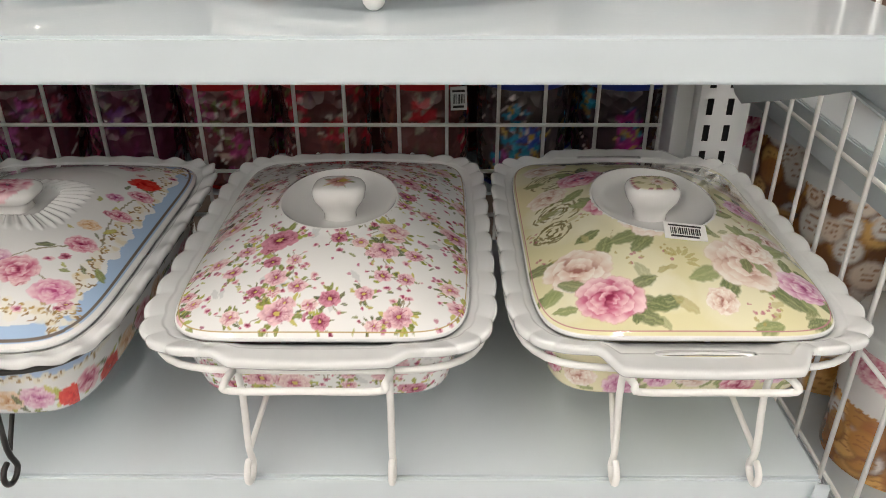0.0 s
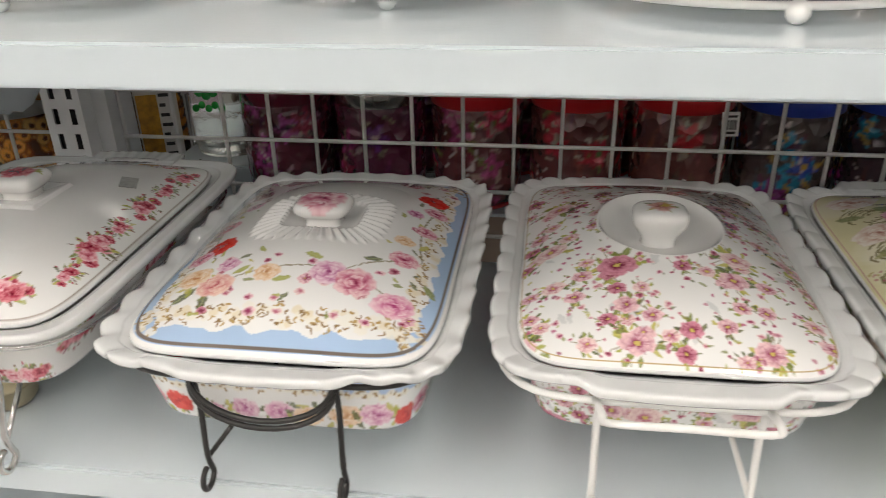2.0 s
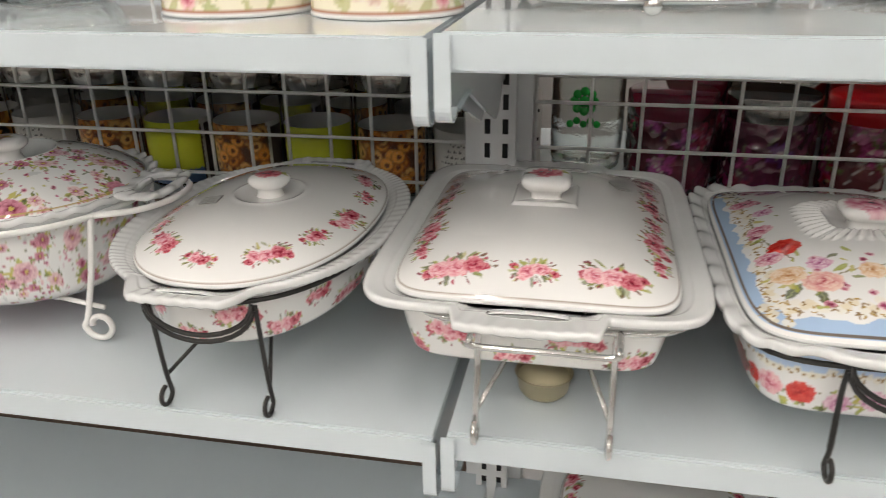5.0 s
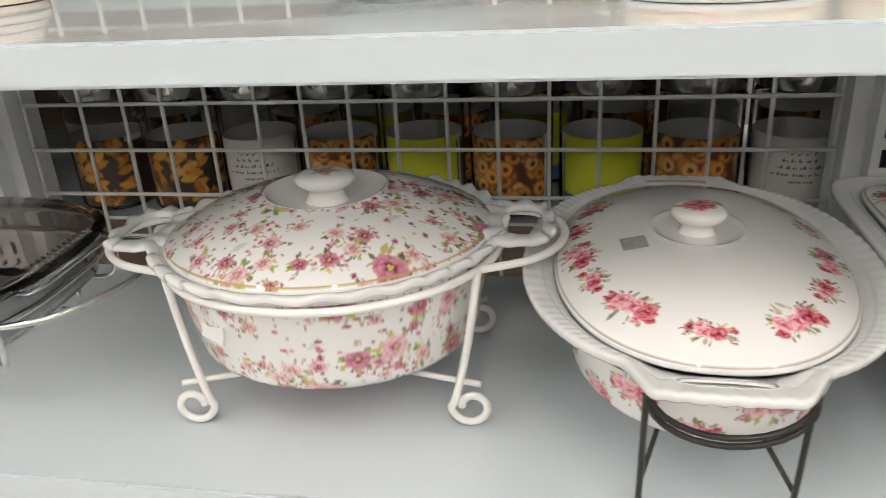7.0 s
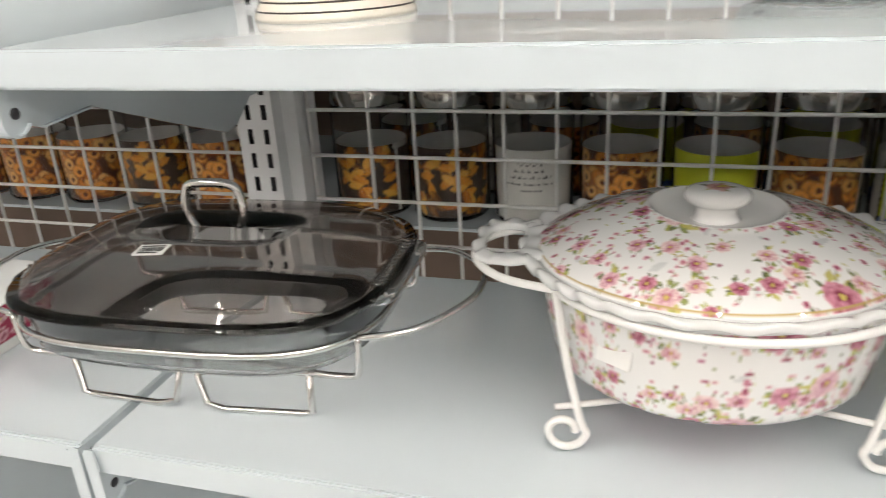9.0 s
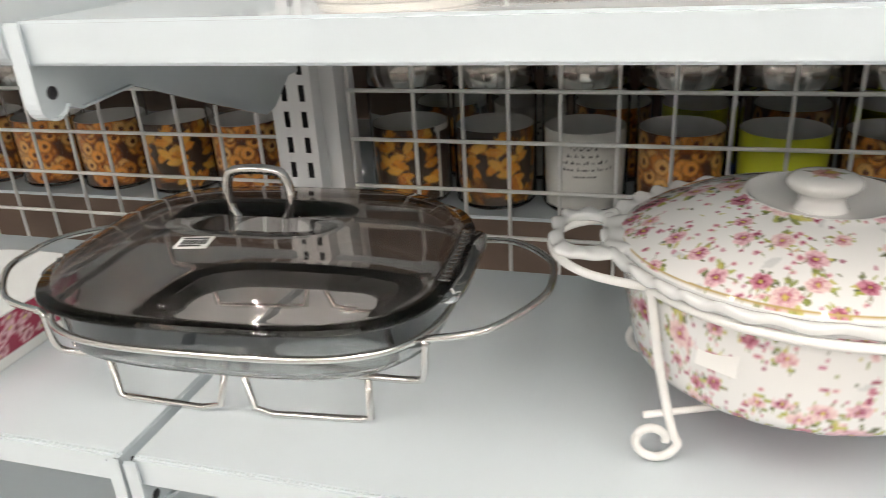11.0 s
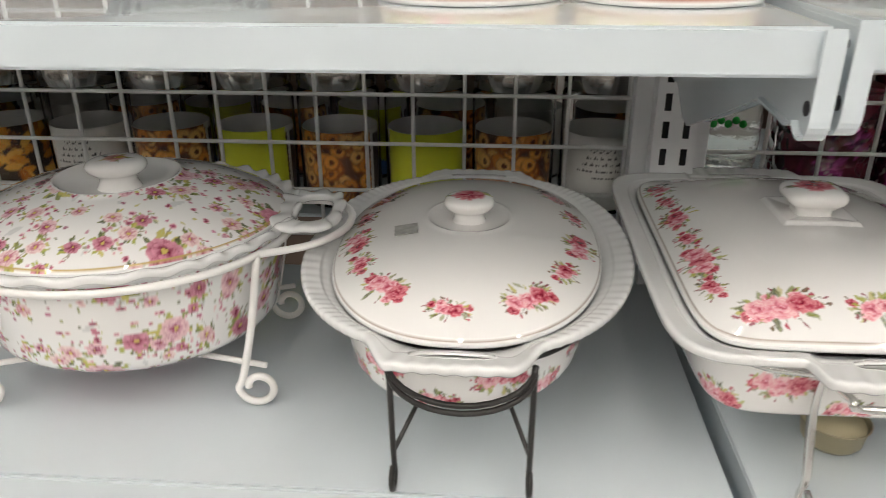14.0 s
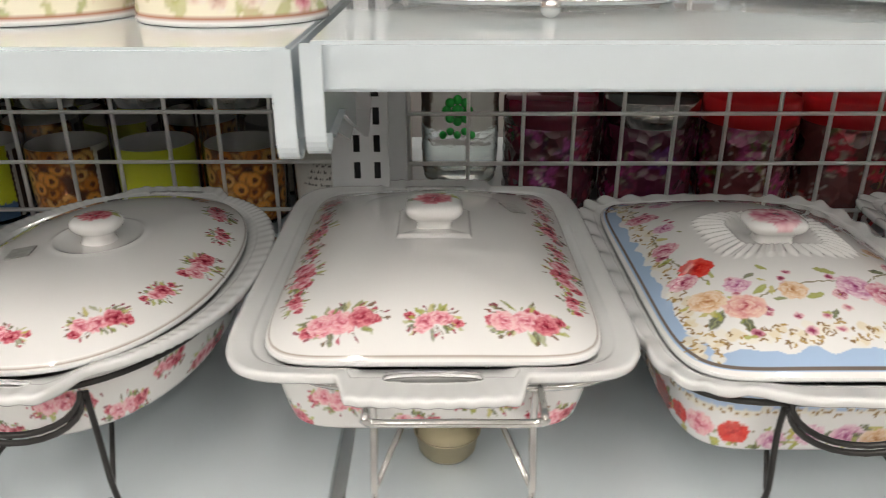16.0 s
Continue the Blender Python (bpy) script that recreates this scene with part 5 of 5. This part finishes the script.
def canister(x, y, z, kind, rz=0.0, seed=1):
    t = thing("glass_canister", x, y, z, rz, "clear glass food canister with printed paper sleeve and steel lid", "canister", "canisters behind the grid")
    jar = part("jar", solid_glass(lathe([(0.0001, 0.003), (0.042, 0.003), (0.0455, 0.008), (0.0455, 0.128), (0.040, 0.136), (0.0385, 0.136), (0.0440, 0.127), (0.0440, 0.010), (0.040, 0.006), (0.0001, 0.006)], 40), 40), M_JAR, t, "clear glass jar")
    jar.visible_shadow = False
    n, h, r, rows = 160, 0.081, 0.0425, 46
    where = np.concatenate([np.linspace(0, 0.5, 31)[:-1], np.linspace(0.5, 1.0, n - 29)[:-1]])
    V = [(r * math.cos(2 * math.pi * w), r * math.sin(2 * math.pi * w), 0.008 + h * i / (rows - 1)) for i in range(rows) for w in where]
    F = [(i * n + k, i * n + (k + 1) % n, (i + 1) * n + (k + 1) % n, (i + 1) * n + k) for i in range(rows - 1) for k in range(n)]
    per = 2 * math.pi * r
    P = Print(np.tile(where * per, rows), np.repeat(np.linspace(0, h, rows), n), (0.1, 0.1, 0.1), seed)
    wrap_print(P, kind, per, h)
    V2, F2 = lathe([(r - 0.0008, 0.008 + h), (r - 0.0008, 0.008)], n)
    C = np.concatenate([P.C, np.tile((0.74, 0.74, 0.72), (len(V2), 1))])
    part("paper_sleeve", joined((V, F), (V2, F2)), M_SLEEVE, t, {"rings": "paper sleeve with a biscuit picture", "lime": "paper sleeve with a lime green field", "white": "white paper sleeve with small print", "amber": "paper sleeve with a picture of crisps"}[kind], colors=C)
    lid = part("lid", lathe([(0.0430, 0.134), (0.0445, 0.135), (0.0445, 0.160), (0.0425, 0.163), (0.0001, 0.163)], 40), M_STEEL, t, "brushed steel lid")
    return t


M_SLEEVE = mat("printed_paper", WHITE, 0.45, attr=True)
kinds = ("amber", "amber", "white", "rings", "lime", "rings", "lime", "rings", "white")
protos = {}
xs = [-1.480 + 0.0975 * i for i in range(9)]
for row in range(2):
    for i, x in enumerate(xs):
        kd = kinds[(i + row) % 9]
        p = pose(x + row * 0.02, 0.818 + 0.105 * row, 0.955, 0, 0, (i * 37 + row * 50) % 46 - 23)
        if kd in protos:
            copy_thing(protos[kd], p)
        else:
            protos[kd] = canister(0, 0, 0, kd, 0, 3 + i)
            protos[kd].matrix_basis = p
for i in range(8):
    copy_thing(protos[("rings", "rings", "amber", "rings")[i % 4]], pose(-2.37 + 0.0975 * i, 0.818, 0.955, 0, 0, (i * 29) % 30 - 15))


def jar_print(P, per, h, ground, petals, accents):
    """Enamelled flowers, stalks and painted bead highlights on pressed glass."""
    R = P.rng
    P.C[:] = ground
    for k in range(46):                                     # uneven glass showing lighter streaks
        P.leaf(R.uniform(0, per), R.uniform(0, h), R.uniform(0.02, 0.05), 1.57 + R.uniform(-0.3, 0.3), tuple(c * R.uniform(0.4, 2.2) for c in ground), tuple(2.5 * c for c in ground), 0.18, 0.7)
    for k in range(18):
        x, y = R.uniform(0, per), R.uniform(0.01, h)
        c = R.choice(petals)
        for j in range(5):
            an = j * 1.257 + k
            P.leaf(x + math.cos(an) * 0.008, y + math.sin(an) * 0.009, 0.018, an, c, tuple(min(0.8, 2.2 * q + 0.05) for q in c), 0.55, 0.9)
        P.dot(x, y, 0.003, R.choice(accents))
        for j in range(4):
            P.leaf(x + R.uniform(-0.016, 0.016), y + R.uniform(-0.02, 0.02), R.uniform(0.010, 0.02), R.uniform(0, 6.28), R.choice(accents), (0.5, 0.45, 0.3), 0.4, 0.85)
    for k in range(7):                                      # rows of pale dots, highlights of beads put into the colour
        x, y, an = R.uniform(0, per), R.uniform(0.01, h * 0.7), R.uniform(0.9, 2.2)
        for j in range(9):
            P.dot(x + math.cos(an) * j * 0.0045, y + math.sin(an) * j * 0.0045, 0.0013, (0.62, 0.52, 0.50), 0.9)


def glass_jar(x, y, z, material, lid_mat, label, r=0.048, h=0.105, lid_h=0.022, seed=0, paint=None):
    t = thing("glass_jar", x, y, z, 17 * seed, label, "glass jar", "coloured glass jars")
    n, m_ = 96, 34
    prof = [(0.0001, 0.002), (r * 0.80, 0.0), (r * 0.90, 0.004)] + [(r * (0.97 + 0.03 * min(1, i * 4 / m_) + 0.006 * math.sin(i * 0.9)), 0.010 + (h - 0.014) * i / m_) for i in range(m_ + 1)] + [(r * 0.92, h)]
    V, F = lathe(prof, n)
    colors = None
    if paint:
        V = np.array(V)
        per = 2 * math.pi * r
        P = Print(np.tile(np.arange(n) / n * per, len(prof)), V[:, 2], (0.1, 0.1, 0.1), 40 + seed)
        jar_print(P, per, h, *paint)
        colors = P.C
    part("body", (V, F), material, t, colors=colors)
    part("foot", lathe([(r * 0.70, 0.0012), (r * 0.92, 0.0012), (r * 0.94, 0.0045), (r * 0.88, 0.006)], 40), lid_mat or material, t)
    if lid_mat:
        part("lid", lathe([(r * 0.93, h - 0.006), (r * 1.01, h - 0.004), (r * 1.01, h + lid_h), (r * 0.95, h + lid_h + 0.003), (0.0001, h + lid_h + 0.003)], 40), lid_mat, t)
    return t


M_ENAMEL = enamelled_glass("enamelled_glass")
P_RED = mat("red_plastic", (0.50, 0.01, 0.015), 0.3)
P_BLUE = mat("blue_plastic", (0.02, 0.05, 0.35), 0.3)
P_WINE = mat("wine_glass", (0.14, 0.01, 0.03), 0.08, coat=0.8, bump=0.6, bump_scale=90)
GILT = (0.50, 0.32, 0.06)
JARS = ((P_WINE, "dark wine-red pressed glass jar with glass lid", ((0.10, 0.014, 0.03), ((0.16, 0.02, 0.16), (0.34, 0.05, 0.22), (0.24, 0.02, 0.05)), ((0.06, 0.01, 0.05), (0.42, 0.20, 0.30)))),
        (M_STEEL, "plum pressed glass jar with steel lid", ((0.10, 0.012, 0.04), ((0.30, 0.03, 0.14), (0.22, 0.02, 0.05), (0.14, 0.03, 0.18)), ((0.40, 0.22, 0.30), (0.08, 0.01, 0.03)))),
        (P_RED, "magenta pressed glass jar with red lid", ((0.13, 0.03, 0.035), ((0.48, 0.02, 0.06), (0.36, 0.05, 0.16)), ((0.14, 0.16, 0.04), (0.46, 0.26, 0.26)))),
        (P_RED, "red enamelled glass jar with red lid", ((0.14, 0.04, 0.04), ((0.46, 0.02, 0.04), (0.34, 0.02, 0.03)), ((0.16, 0.17, 0.06), (0.44, 0.30, 0.26)))),
        (P_RED, "red enamelled glass jar with red lid", ((0.15, 0.05, 0.045), ((0.52, 0.02, 0.03), (0.40, 0.02, 0.05)), ((0.14, 0.16, 0.05), (0.42, 0.32, 0.26)))),
        (P_BLUE, "dark glass jar with blue and gold flowers", ((0.07, 0.05, 0.05), ((0.015, 0.20, 0.34), (0.02, 0.05, 0.30), (0.26, 0.03, 0.20)), (GILT, (0.10, 0.02, 0.05)))),
        (P_BLUE, "dark glass jar with teal and magenta flowers", ((0.06, 0.035, 0.045), ((0.02, 0.22, 0.34), (0.34, 0.02, 0.18), (0.02, 0.06, 0.26)), (GILT, (0.02, 0.03, 0.16)))))
for row in range(2):
    for i, (l, lab, paint) in enumerate(JARS):
        glass_jar(-0.462 + 0.1085 * i + 0.03 * row, 0.815 + 0.11 * row, 0.955, M_ENAMEL, l, lab, 0.050, 0.118, 0.02, i, paint)
sticker(thing("price_label", 0.010, 0.763, 1.062, 0, "small white price label on a red jar", "price label"), 0, 0, 0, 0.017, 0.024, 80, 0, 8)

M_GREEN = mat("green_glass_enamel", (0.02, 0.34, 0.05), 0.15, coat=0.5, bump=0.6, bump_scale=120)
M_CRYST = mat("crystal_glass", (0.82, 0.88, 0.85), 0.06, trans=1.0, ior=1.3, bump=1.0, bump_scale=130)
gj = glass_jar(-0.558, 0.875, 0.985, M_CRYST, None, "clear crystal jar with a green flower boss", 0.045, 0.12, 0.0, 2)
part("flower_boss", joined(*[ball((-0.004 + 0.012 * math.cos(k * 0.785), -0.046, 0.090 + 0.012 * math.sin(k * 0.785)), 0.0055, 8) for k in range(8)], ball((-0.004, -0.048, 0.090), 0.007, 10)), M_GREEN, gj, "green glass flower", m=pose(0, 0, 0, 0, 0, -34))
part("leaf_spray", joined(*[ball((-0.02 + 0.008 * k, -0.044, 0.062 + 0.004 * (k % 2)), 0.0045, 8) for k in range(5)]), M_GREEN, gj, m=pose(0, 0, 0, 0, 0, -34))
pl = thing("glass_block", -0.56, 0.86, 0.955, 0, "low white plinth under the crystal jar", "plinth")
part("plinth", box(-0.055, -0.05, 0, 0.05, 0.07, 0.029, 0.002), M_SHELF, pl, smooth=False)


def carton(x, y, z, rz):
    t = thing("food_carton", x, y, z, rz, "small orange and white food carton behind the grid", "carton")
    part("box_body", box(-0.022, -0.018, 0, 0.022, 0.018, 0.13, 0.0008), mat("carton_white", (0.72, 0.70, 0.66), 0.5, noise_amt=0.06), t, smooth=False)
    part("picture_panel", box(-0.020, -0.0186, 0.004, 0.004, -0.0182, 0.105), mat("carton_orange", (0.70, 0.36, 0.05), 0.45, noise_amt=0.6, noise_scale=90), t, "orange biscuit picture", smooth=False)
    part("print_bars", joined(*[box(0.006, -0.0186, 0.03 + 0.012 * k, 0.019 - 0.003 * (k % 3), -0.0182, 0.034 + 0.012 * k) for k in range(7)]), M_INK, t, smooth=False)
    return t


carton(-0.640, 0.855, 0.955, 20)


# ---- on the upper shelf ----
def round_rack(x, y, z, r, material, label, dish_label, squash=1.0, expo=2.0):
    t = thing("serving_rack", x, y, z, 0, label, "serving rack", "serving racks on the upper shelf")
    for q, zz in ((r, 0.016), (r * 0.93, 0.009), (r * 0.80, 0.012), (r * 1.02, 0.040)):
        part("ring", tube([(u * q, v * q * squash, zz) for u, v in perimeter(64, expo)], 0.0023, True), material, t)
    for k in range(4):
        a = -math.pi / 2 + k * math.pi / 2
        px, py = r * 0.95 * math.cos(a), r * 0.95 * squash * math.sin(a)
        part("ball_foot", ball((px, py, 0.0065), 0.0065), material, t)
        part("post", tube([(px, py, 0.012), (px * 1.05, py * 1.05, 0.042)], 0.002), material, t)
    for k in range(10):
        a = k * math.pi / 5 + 0.2
        part("stay", tube([(r * 0.80 * math.cos(a), r * 0.80 * squash * math.sin(a), 0.012), (r * math.cos(a), r * squash * math.sin(a), 0.016), (r * 1.02 * math.cos(a), r * 1.02 * squash * math.sin(a), 0.040)], 0.0018), material, t)
    d = thing("serving_bowl", x, y, z + 0.0135, 0, dish_label, "bowl", "bowls in serving racks")
    part("bowl", lathe([(0.0001, 0.001), (r * 0.55, 0.001), (r * 0.70, 0.006), (r * 0.82, 0.022), (r * 0.90, 0.05), (r * 0.95, 0.055), (r * 0.92, 0.057), (r * 0.85, 0.045), (r * 0.6, 0.012), (0.0001, 0.008)], 48, sy=squash), M_GLAZE, d)
    return t


round_rack(-0.042, 0.548, U1, 0.118, M_WIREW, "white wire serving rack with ball feet", "white porcelain bowl in a wire rack")
round_rack(-0.268, 0.585, U1, 0.112, M_CHROME, "chrome wire serving rack with ball feet", "white porcelain bowl in a wire rack")
round_rack(-0.517, 0.560, U1, 0.100, M_CHROME, "chrome wire serving rack with ball feet", "white porcelain bowl in a wire rack", 0.98, 3.0)
round_rack(0.165, 0.60, U1, 0.095, M_CHROME, "chrome wire serving rack with ball feet", "white porcelain bowl in a wire rack")


def cookie_jar(x, y, z, rz):
    t = thing("porcelain_canister", x, y, z, rz, "cream porcelain canister with printed flowers and gilt foot line", "canister", "porcelain canisters on the upper shelf")
    n, m_, h, r = 200, 64, 0.14, 0.0595
    V, F = lathe([(r * (1.0 - 0.05 * min(1, i / m_ * 6) + 0.10 * (i / m_) ** 2 * 0.3), 0.0005 + h * i / m_) for i in range(m_ + 1)], n)
    per = 2 * math.pi * r
    P = Print(np.tile(np.arange(n) / n * per, m_ + 1), np.repeat(np.linspace(0, h, m_ + 1), n), (0.82, 0.78, 0.62), 21)
    R = P.rng
    for k in range(130):
        P.leaf(R.uniform(0, per), R.uniform(0.006, 0.06), R.uniform(0.010, 0.022), R.uniform(0, 6.28), R.choice(((0.34, 0.38, 0.12), (0.46, 0.46, 0.18), (0.50, 0.42, 0.2))), a=0.75)
    for k in range(60):
        P.rose(R.uniform(0, per), R.uniform(0.012, 0.06), R.uniform(0.006, 0.012), *R.choice((CREAM_ROSE, CREAM_ROSE, PINK_ROSE, CREAM_ROSE)), a=0.7)
    P.C[P.Y0 < 0.0060] = WHITE
    P.C[(P.Y0 > 0.0028) & (P.Y0 < 0.0048)] = (0.42, 0.20, 0.13)
    part("body", (V, F + [tuple(range(n))[::-1]]), M_PRINT, t, colors=P.C)
    part("lid", lathe([(r * 1.0, h - 0.002), (r * 1.03, h), (r * 1.0, h + 0.01), (r * 0.6, h + 0.025), (0.012, h + 0.03), (0.010, h + 0.035), (0.016, h + 0.045), (0.0001, h + 0.052)], 48), M_GLAZE, t)
    return t


cj = cookie_jar(-0.835, 0.505, U2, 0)
copy_thing(cj, pose(-0.711, 0.503, U2, 0, 0, 70))


def ribbed_glass(x, y, z):
    t = thing("glass_bowl", x, y, z, 0, "clear ribbed glass bowl on the upper shelf", "glass bowl")
    n = 72
    V, F = [], []
    prof = [(0.0001, 0.004), (0.040, 0.0), (0.052, 0.004), (0.060, 0.020), (0.068, 0.06), (0.066, 0.06), (0.057, 0.022), (0.048, 0.009), (0.0001, 0.009)]
    for i, (r, q) in enumerate(prof):
        for k in range(n):
            a = 2 * math.pi * k / n
            w = 1 + (0.02 * math.cos(24 * a) if 0 < i < 5 else 0)
            V.append((r * w * math.cos(a), r * w * math.sin(a), q))
    for i in range(len(prof) - 1):
        for k in range(n):
            l = (k + 1) % n
            F.append((i * n + k, i * n + l, (i + 1) * n + l, (i + 1) * n + k))
    part("bowl", (V, F), M_GLASS, t)


ribbed_glass(-1.045, 0.565, U2)
M_CREAM = mat("cream_porcelain", (0.76, 0.71, 0.62), 0.18, coat=0.4, noise_amt=0.04)
M_STRIPE = mat("brown_line", (0.05, 0.04, 0.035), 0.3)


def footed_bowl(x, y, z, label, r=0.061):
    t = thing("footed_bowl", x, y, z, 0, label, "bowl", "cream bowls on the upper shelf")
    part("body", lathe([(r * 0.9, 0.0015), (r, 0.0), (r * 1.0, 0.003), (r * 0.93, 0.012), (r * 0.82, 0.026), (r * 0.80, 0.045), (r * 0.95, 0.075), (r * 1.15, 0.10), (r * 1.1, 0.10), (r * 0.7, 0.05), (0.0001, 0.045)], 64), M_CREAM, t)
    for q, zz in ((0.973, 0.0068), (0.925, 0.0132)):
        part("line", tube([(u * r * q, v * r * q, zz) for u, v in perimeter(64, 2.0)], 0.0007, True, 6), M_STRIPE, t)


footed_bowl(-1.386, 0.545, U2, "cream porcelain bowl with two dark foot lines")
footed_bowl(-1.66, 0.50, U3, "cream porcelain bowl with two dark foot lines", 0.075)

# ---- further along the lower shelf, past the glass dish ----
def red_dish(x, y, z):
    t = thing("baking_dish", x, y, z, 0, "white baking dish with maroon pattern on the shelf", "baking dish")
    V, F = loft([(0.86 + 0.14 * i / 24, 0.05 * i / 24, 0) for i in range(25)], 260, 4.0, 0.075, 0.11)
    per = 0.68
    P = Print(np.tile(np.arange(260) / 260 * per, 25), np.repeat(np.linspace(0, 0.05, 25), 260), (0.30, 0.02, 0.06), 8)
    for k in range(120):
        P.bloom(P.rng.uniform(0, per), P.rng.uniform(0.014, 0.045), 0.006, (0.2, 0.01, 0.04), (0.7, 0.4, 0.45))
    P.C[P.Y0 < 0.012] = WHITE
    part("body", (V, F + [tuple(range(260))[::-1]]), M_PRINT, t, colors=P.C)
    part("inside", loft([(1.0, 0.05, 0), (0.97, 0.05, 0), (0.84, 0.006, 0), (0.3, 0.005, 0)], 120, 4.0, 0.075, 0.11, cap1=True), M_GLAZE, t)


red_dish(-1.800, 0.470, Z2)

# ---- shelf below: more casseroles under the first bay ----
for cx in (-0.46, -0.19, 0.08):
    casserole(cx, 0.50, 0.70, 0, "white porcelain casserole with rose garland on the shelf below", 0.100, 0.140, 6.0, 0.1225, 0.163, 0.026, recess_square, lid_posy_rect, bowl_posies,
              (0.0175, 0.0155, 4.5, 0.026, 0.024, knob_rose(0.010, RED_ROSE)), (0.978, 0.984, (0.36, 0.32, 0.28)), z_bottom=0.604, lug=(0.055, 0.024, 0.008, 0.028, 0.0050, 0.1600, 0.0005, 0.001), shoulder=(3.0, 1.0), lid_nx=110, group="casseroles on the lower shelf")


# ---- end of the run: side grid and the neighbouring shelf ----
t_side = thing("wire_grid_panel", 0.292, 0.30, 0.60, 0, "white welded wire grid closing the end of the shelves", "wire grid", "wire grid backs")
for i in range(10):
    part("wire", tube([(0, 0.0 + 0.047 * i, 0), (0, 0.0 + 0.047 * i, 1.0)], 0.0019, sides=6), M_GRID, t_side)
for i in range(9):
    part("wire", tube([(0.003, -0.01, 0.03 + 0.115 * i), (0.003, 0.44, 0.03 + 0.115 * i)], 0.0019, sides=6), M_GRID, t_side)
for zz, low, lab in ((1.08, 0.036, "pale grey end shelf seen through the side grid"), (0.80, 0.03, "pale grey end shelf seen through the side grid")):
    end_shelf = thing("shelf_board", 0.33, 0.30, zz, 0, lab, "shelf", "end shelves")
    part("panel", box(0.0042, -0.1, -0.004, 0.45, 0.80, 0.0, 0.0004), M_SHELF, end_shelf, smooth=False)
    part("front_lip", box(0.0, -0.1, -low, 0.004, 0.80, 0.0004, 0.0015), M_SHELF, end_shelf, smooth=False)
    part("lip_return", box(0.004, -0.1, -low + 0.0004, 0.016, 0.80, -low + 0.0016), M_SHELF, end_shelf, smooth=False)


def tin(x, y, z, r, h, kind, label, seed):
    t = thing("storage_tin", x, y, z, 0, label, "storage tin", "storage tins on the end shelf")
    n, m_ = (200, 84) if z == 0.80 else (120, 40)
    V, F = lathe([(r, h * i / m_) for i in range(m_ + 1)], n)
    per = 2 * math.pi * r
    P = Print(np.tile(np.arange(n) / n * per, m_ + 1), np.repeat(np.linspace(0, h, m_ + 1), n), (0.7, 0.62, 0.5), seed)
    R = P.rng
    def biscuits(y0, y1, count):
        for k in range(count):
            x_, y_ = R.uniform(0, per), R.uniform(y0 + 0.004, y1 - 0.004)
            q = R.uniform(0.010, 0.017)
            P.dot(x_ + 0.002, y_ - 0.002, q, (0.16, 0.06, 0.02))
            P.dot(x_, y_, q, R.choice(((0.50, 0.24, 0.06), (0.78, 0.66, 0.54), (0.80, 0.75, 0.68), (0.80, 0.75, 0.68), (0.40, 0.16, 0.04), (0.70, 0.40, 0.12))))
            for w in range(3):
                P.stem(x_ - 0.5 * q, y_ + (w - 1) * 0.4 * q, x_ + 0.5 * q, y_ + (w - 1) * 0.4 * q, 0.3, (0.34, 0.14, 0.04), 0.0008, 0.8)
    if kind == "biscuit":
        P.C[:] = (0.20, 0.08, 0.03)
        biscuits(0, h, 190)
        P.C[P.Y > h * 0.94] = (0.76, 0.73, 0.70)
    elif kind == "rose":
        P.C[:] = (0.30, 0.16, 0.08)
        biscuits(0, h * 0.5, 120)
        P.C[P.Y > h * 0.5] = (0.76, 0.74, 0.72)
        P.C[P.Y > h * 0.76] = (0.36, 0.02, 0.10)
        for k in range(24):
            P.rose(R.uniform(0, per), h * R.uniform(0.78, 0.95), 0.016, *CARMINE)
    else:
        P.C[:] = (0.75, 0.76, 0.74)
        for k in range(40):
            sel = (np.abs(P.X - k * per / 40) < per / 90) & (P.Y > h * 0.12) & (P.Y < h * R.uniform(0.45, 0.7))
            P.C[sel] = R.choice(((0.10, 0.40, 0.42), (0.62, 0.50, 0.08), (0.50, 0.16, 0.10), (0.16, 0.26, 0.48), (0.30, 0.46, 0.14)))
    part("body", (V, F), M_PRINT, t, colors=P.C)
    part("lid", lathe([(r * 1.02, h - 0.012), (r * 1.02, h), (r * 0.98, h + 0.004), (r * 0.5, h + 0.006), (0.0001, h + 0.006)], 48), M_GLAZE, t)


tin(0.440, 0.640, 1.08, 0.058, 0.09, "houses", "white bowl with a row of painted coloured houses", 4)
for i, (yy, hh, kd, lab) in enumerate(((0.93, 0.215, "rose", "white storage tin with crimson roses"), (0.80, 0.225, "biscuit", "storage tin printed with biscuits"),
                                       (0.665, 0.225, "biscuit", "storage tin printed with biscuits"), (0.53, 0.135, "rose", "low storage tin with crimson roses over biscuits"))):
    tin(0.398 + 0.008 * (i % 2), yy, 0.80, 0.058, hh, kd, lab, 30 + i)
t_n3 = thing("shelf_board", 0.33, 0.30, 0.60, 0, "pale grey low end shelf seen through the side grid", "shelf", "end shelves")
part("panel", box(-0.03, -0.1, -0.03, 0.45, 0.55, 0.0, 0.001), M_SHELF, t_n3, smooth=False)
for i, yy in enumerate((0.50, 0.36, 0.22)):
    tin(0.42, yy, 0.60, 0.06, 0.14, "biscuit", "storage tin printed with biscuits", 50 + i)

t_post = thing("shelf_column", 0.78, 0.30, 0.0, 0, "white steel column carrying the end shelves", "shelf column")
part("column", box(0.0005, -0.1, 0.0, 0.05, 0.55, 1.7, 0.002), M_POST, t_post, smooth=False)
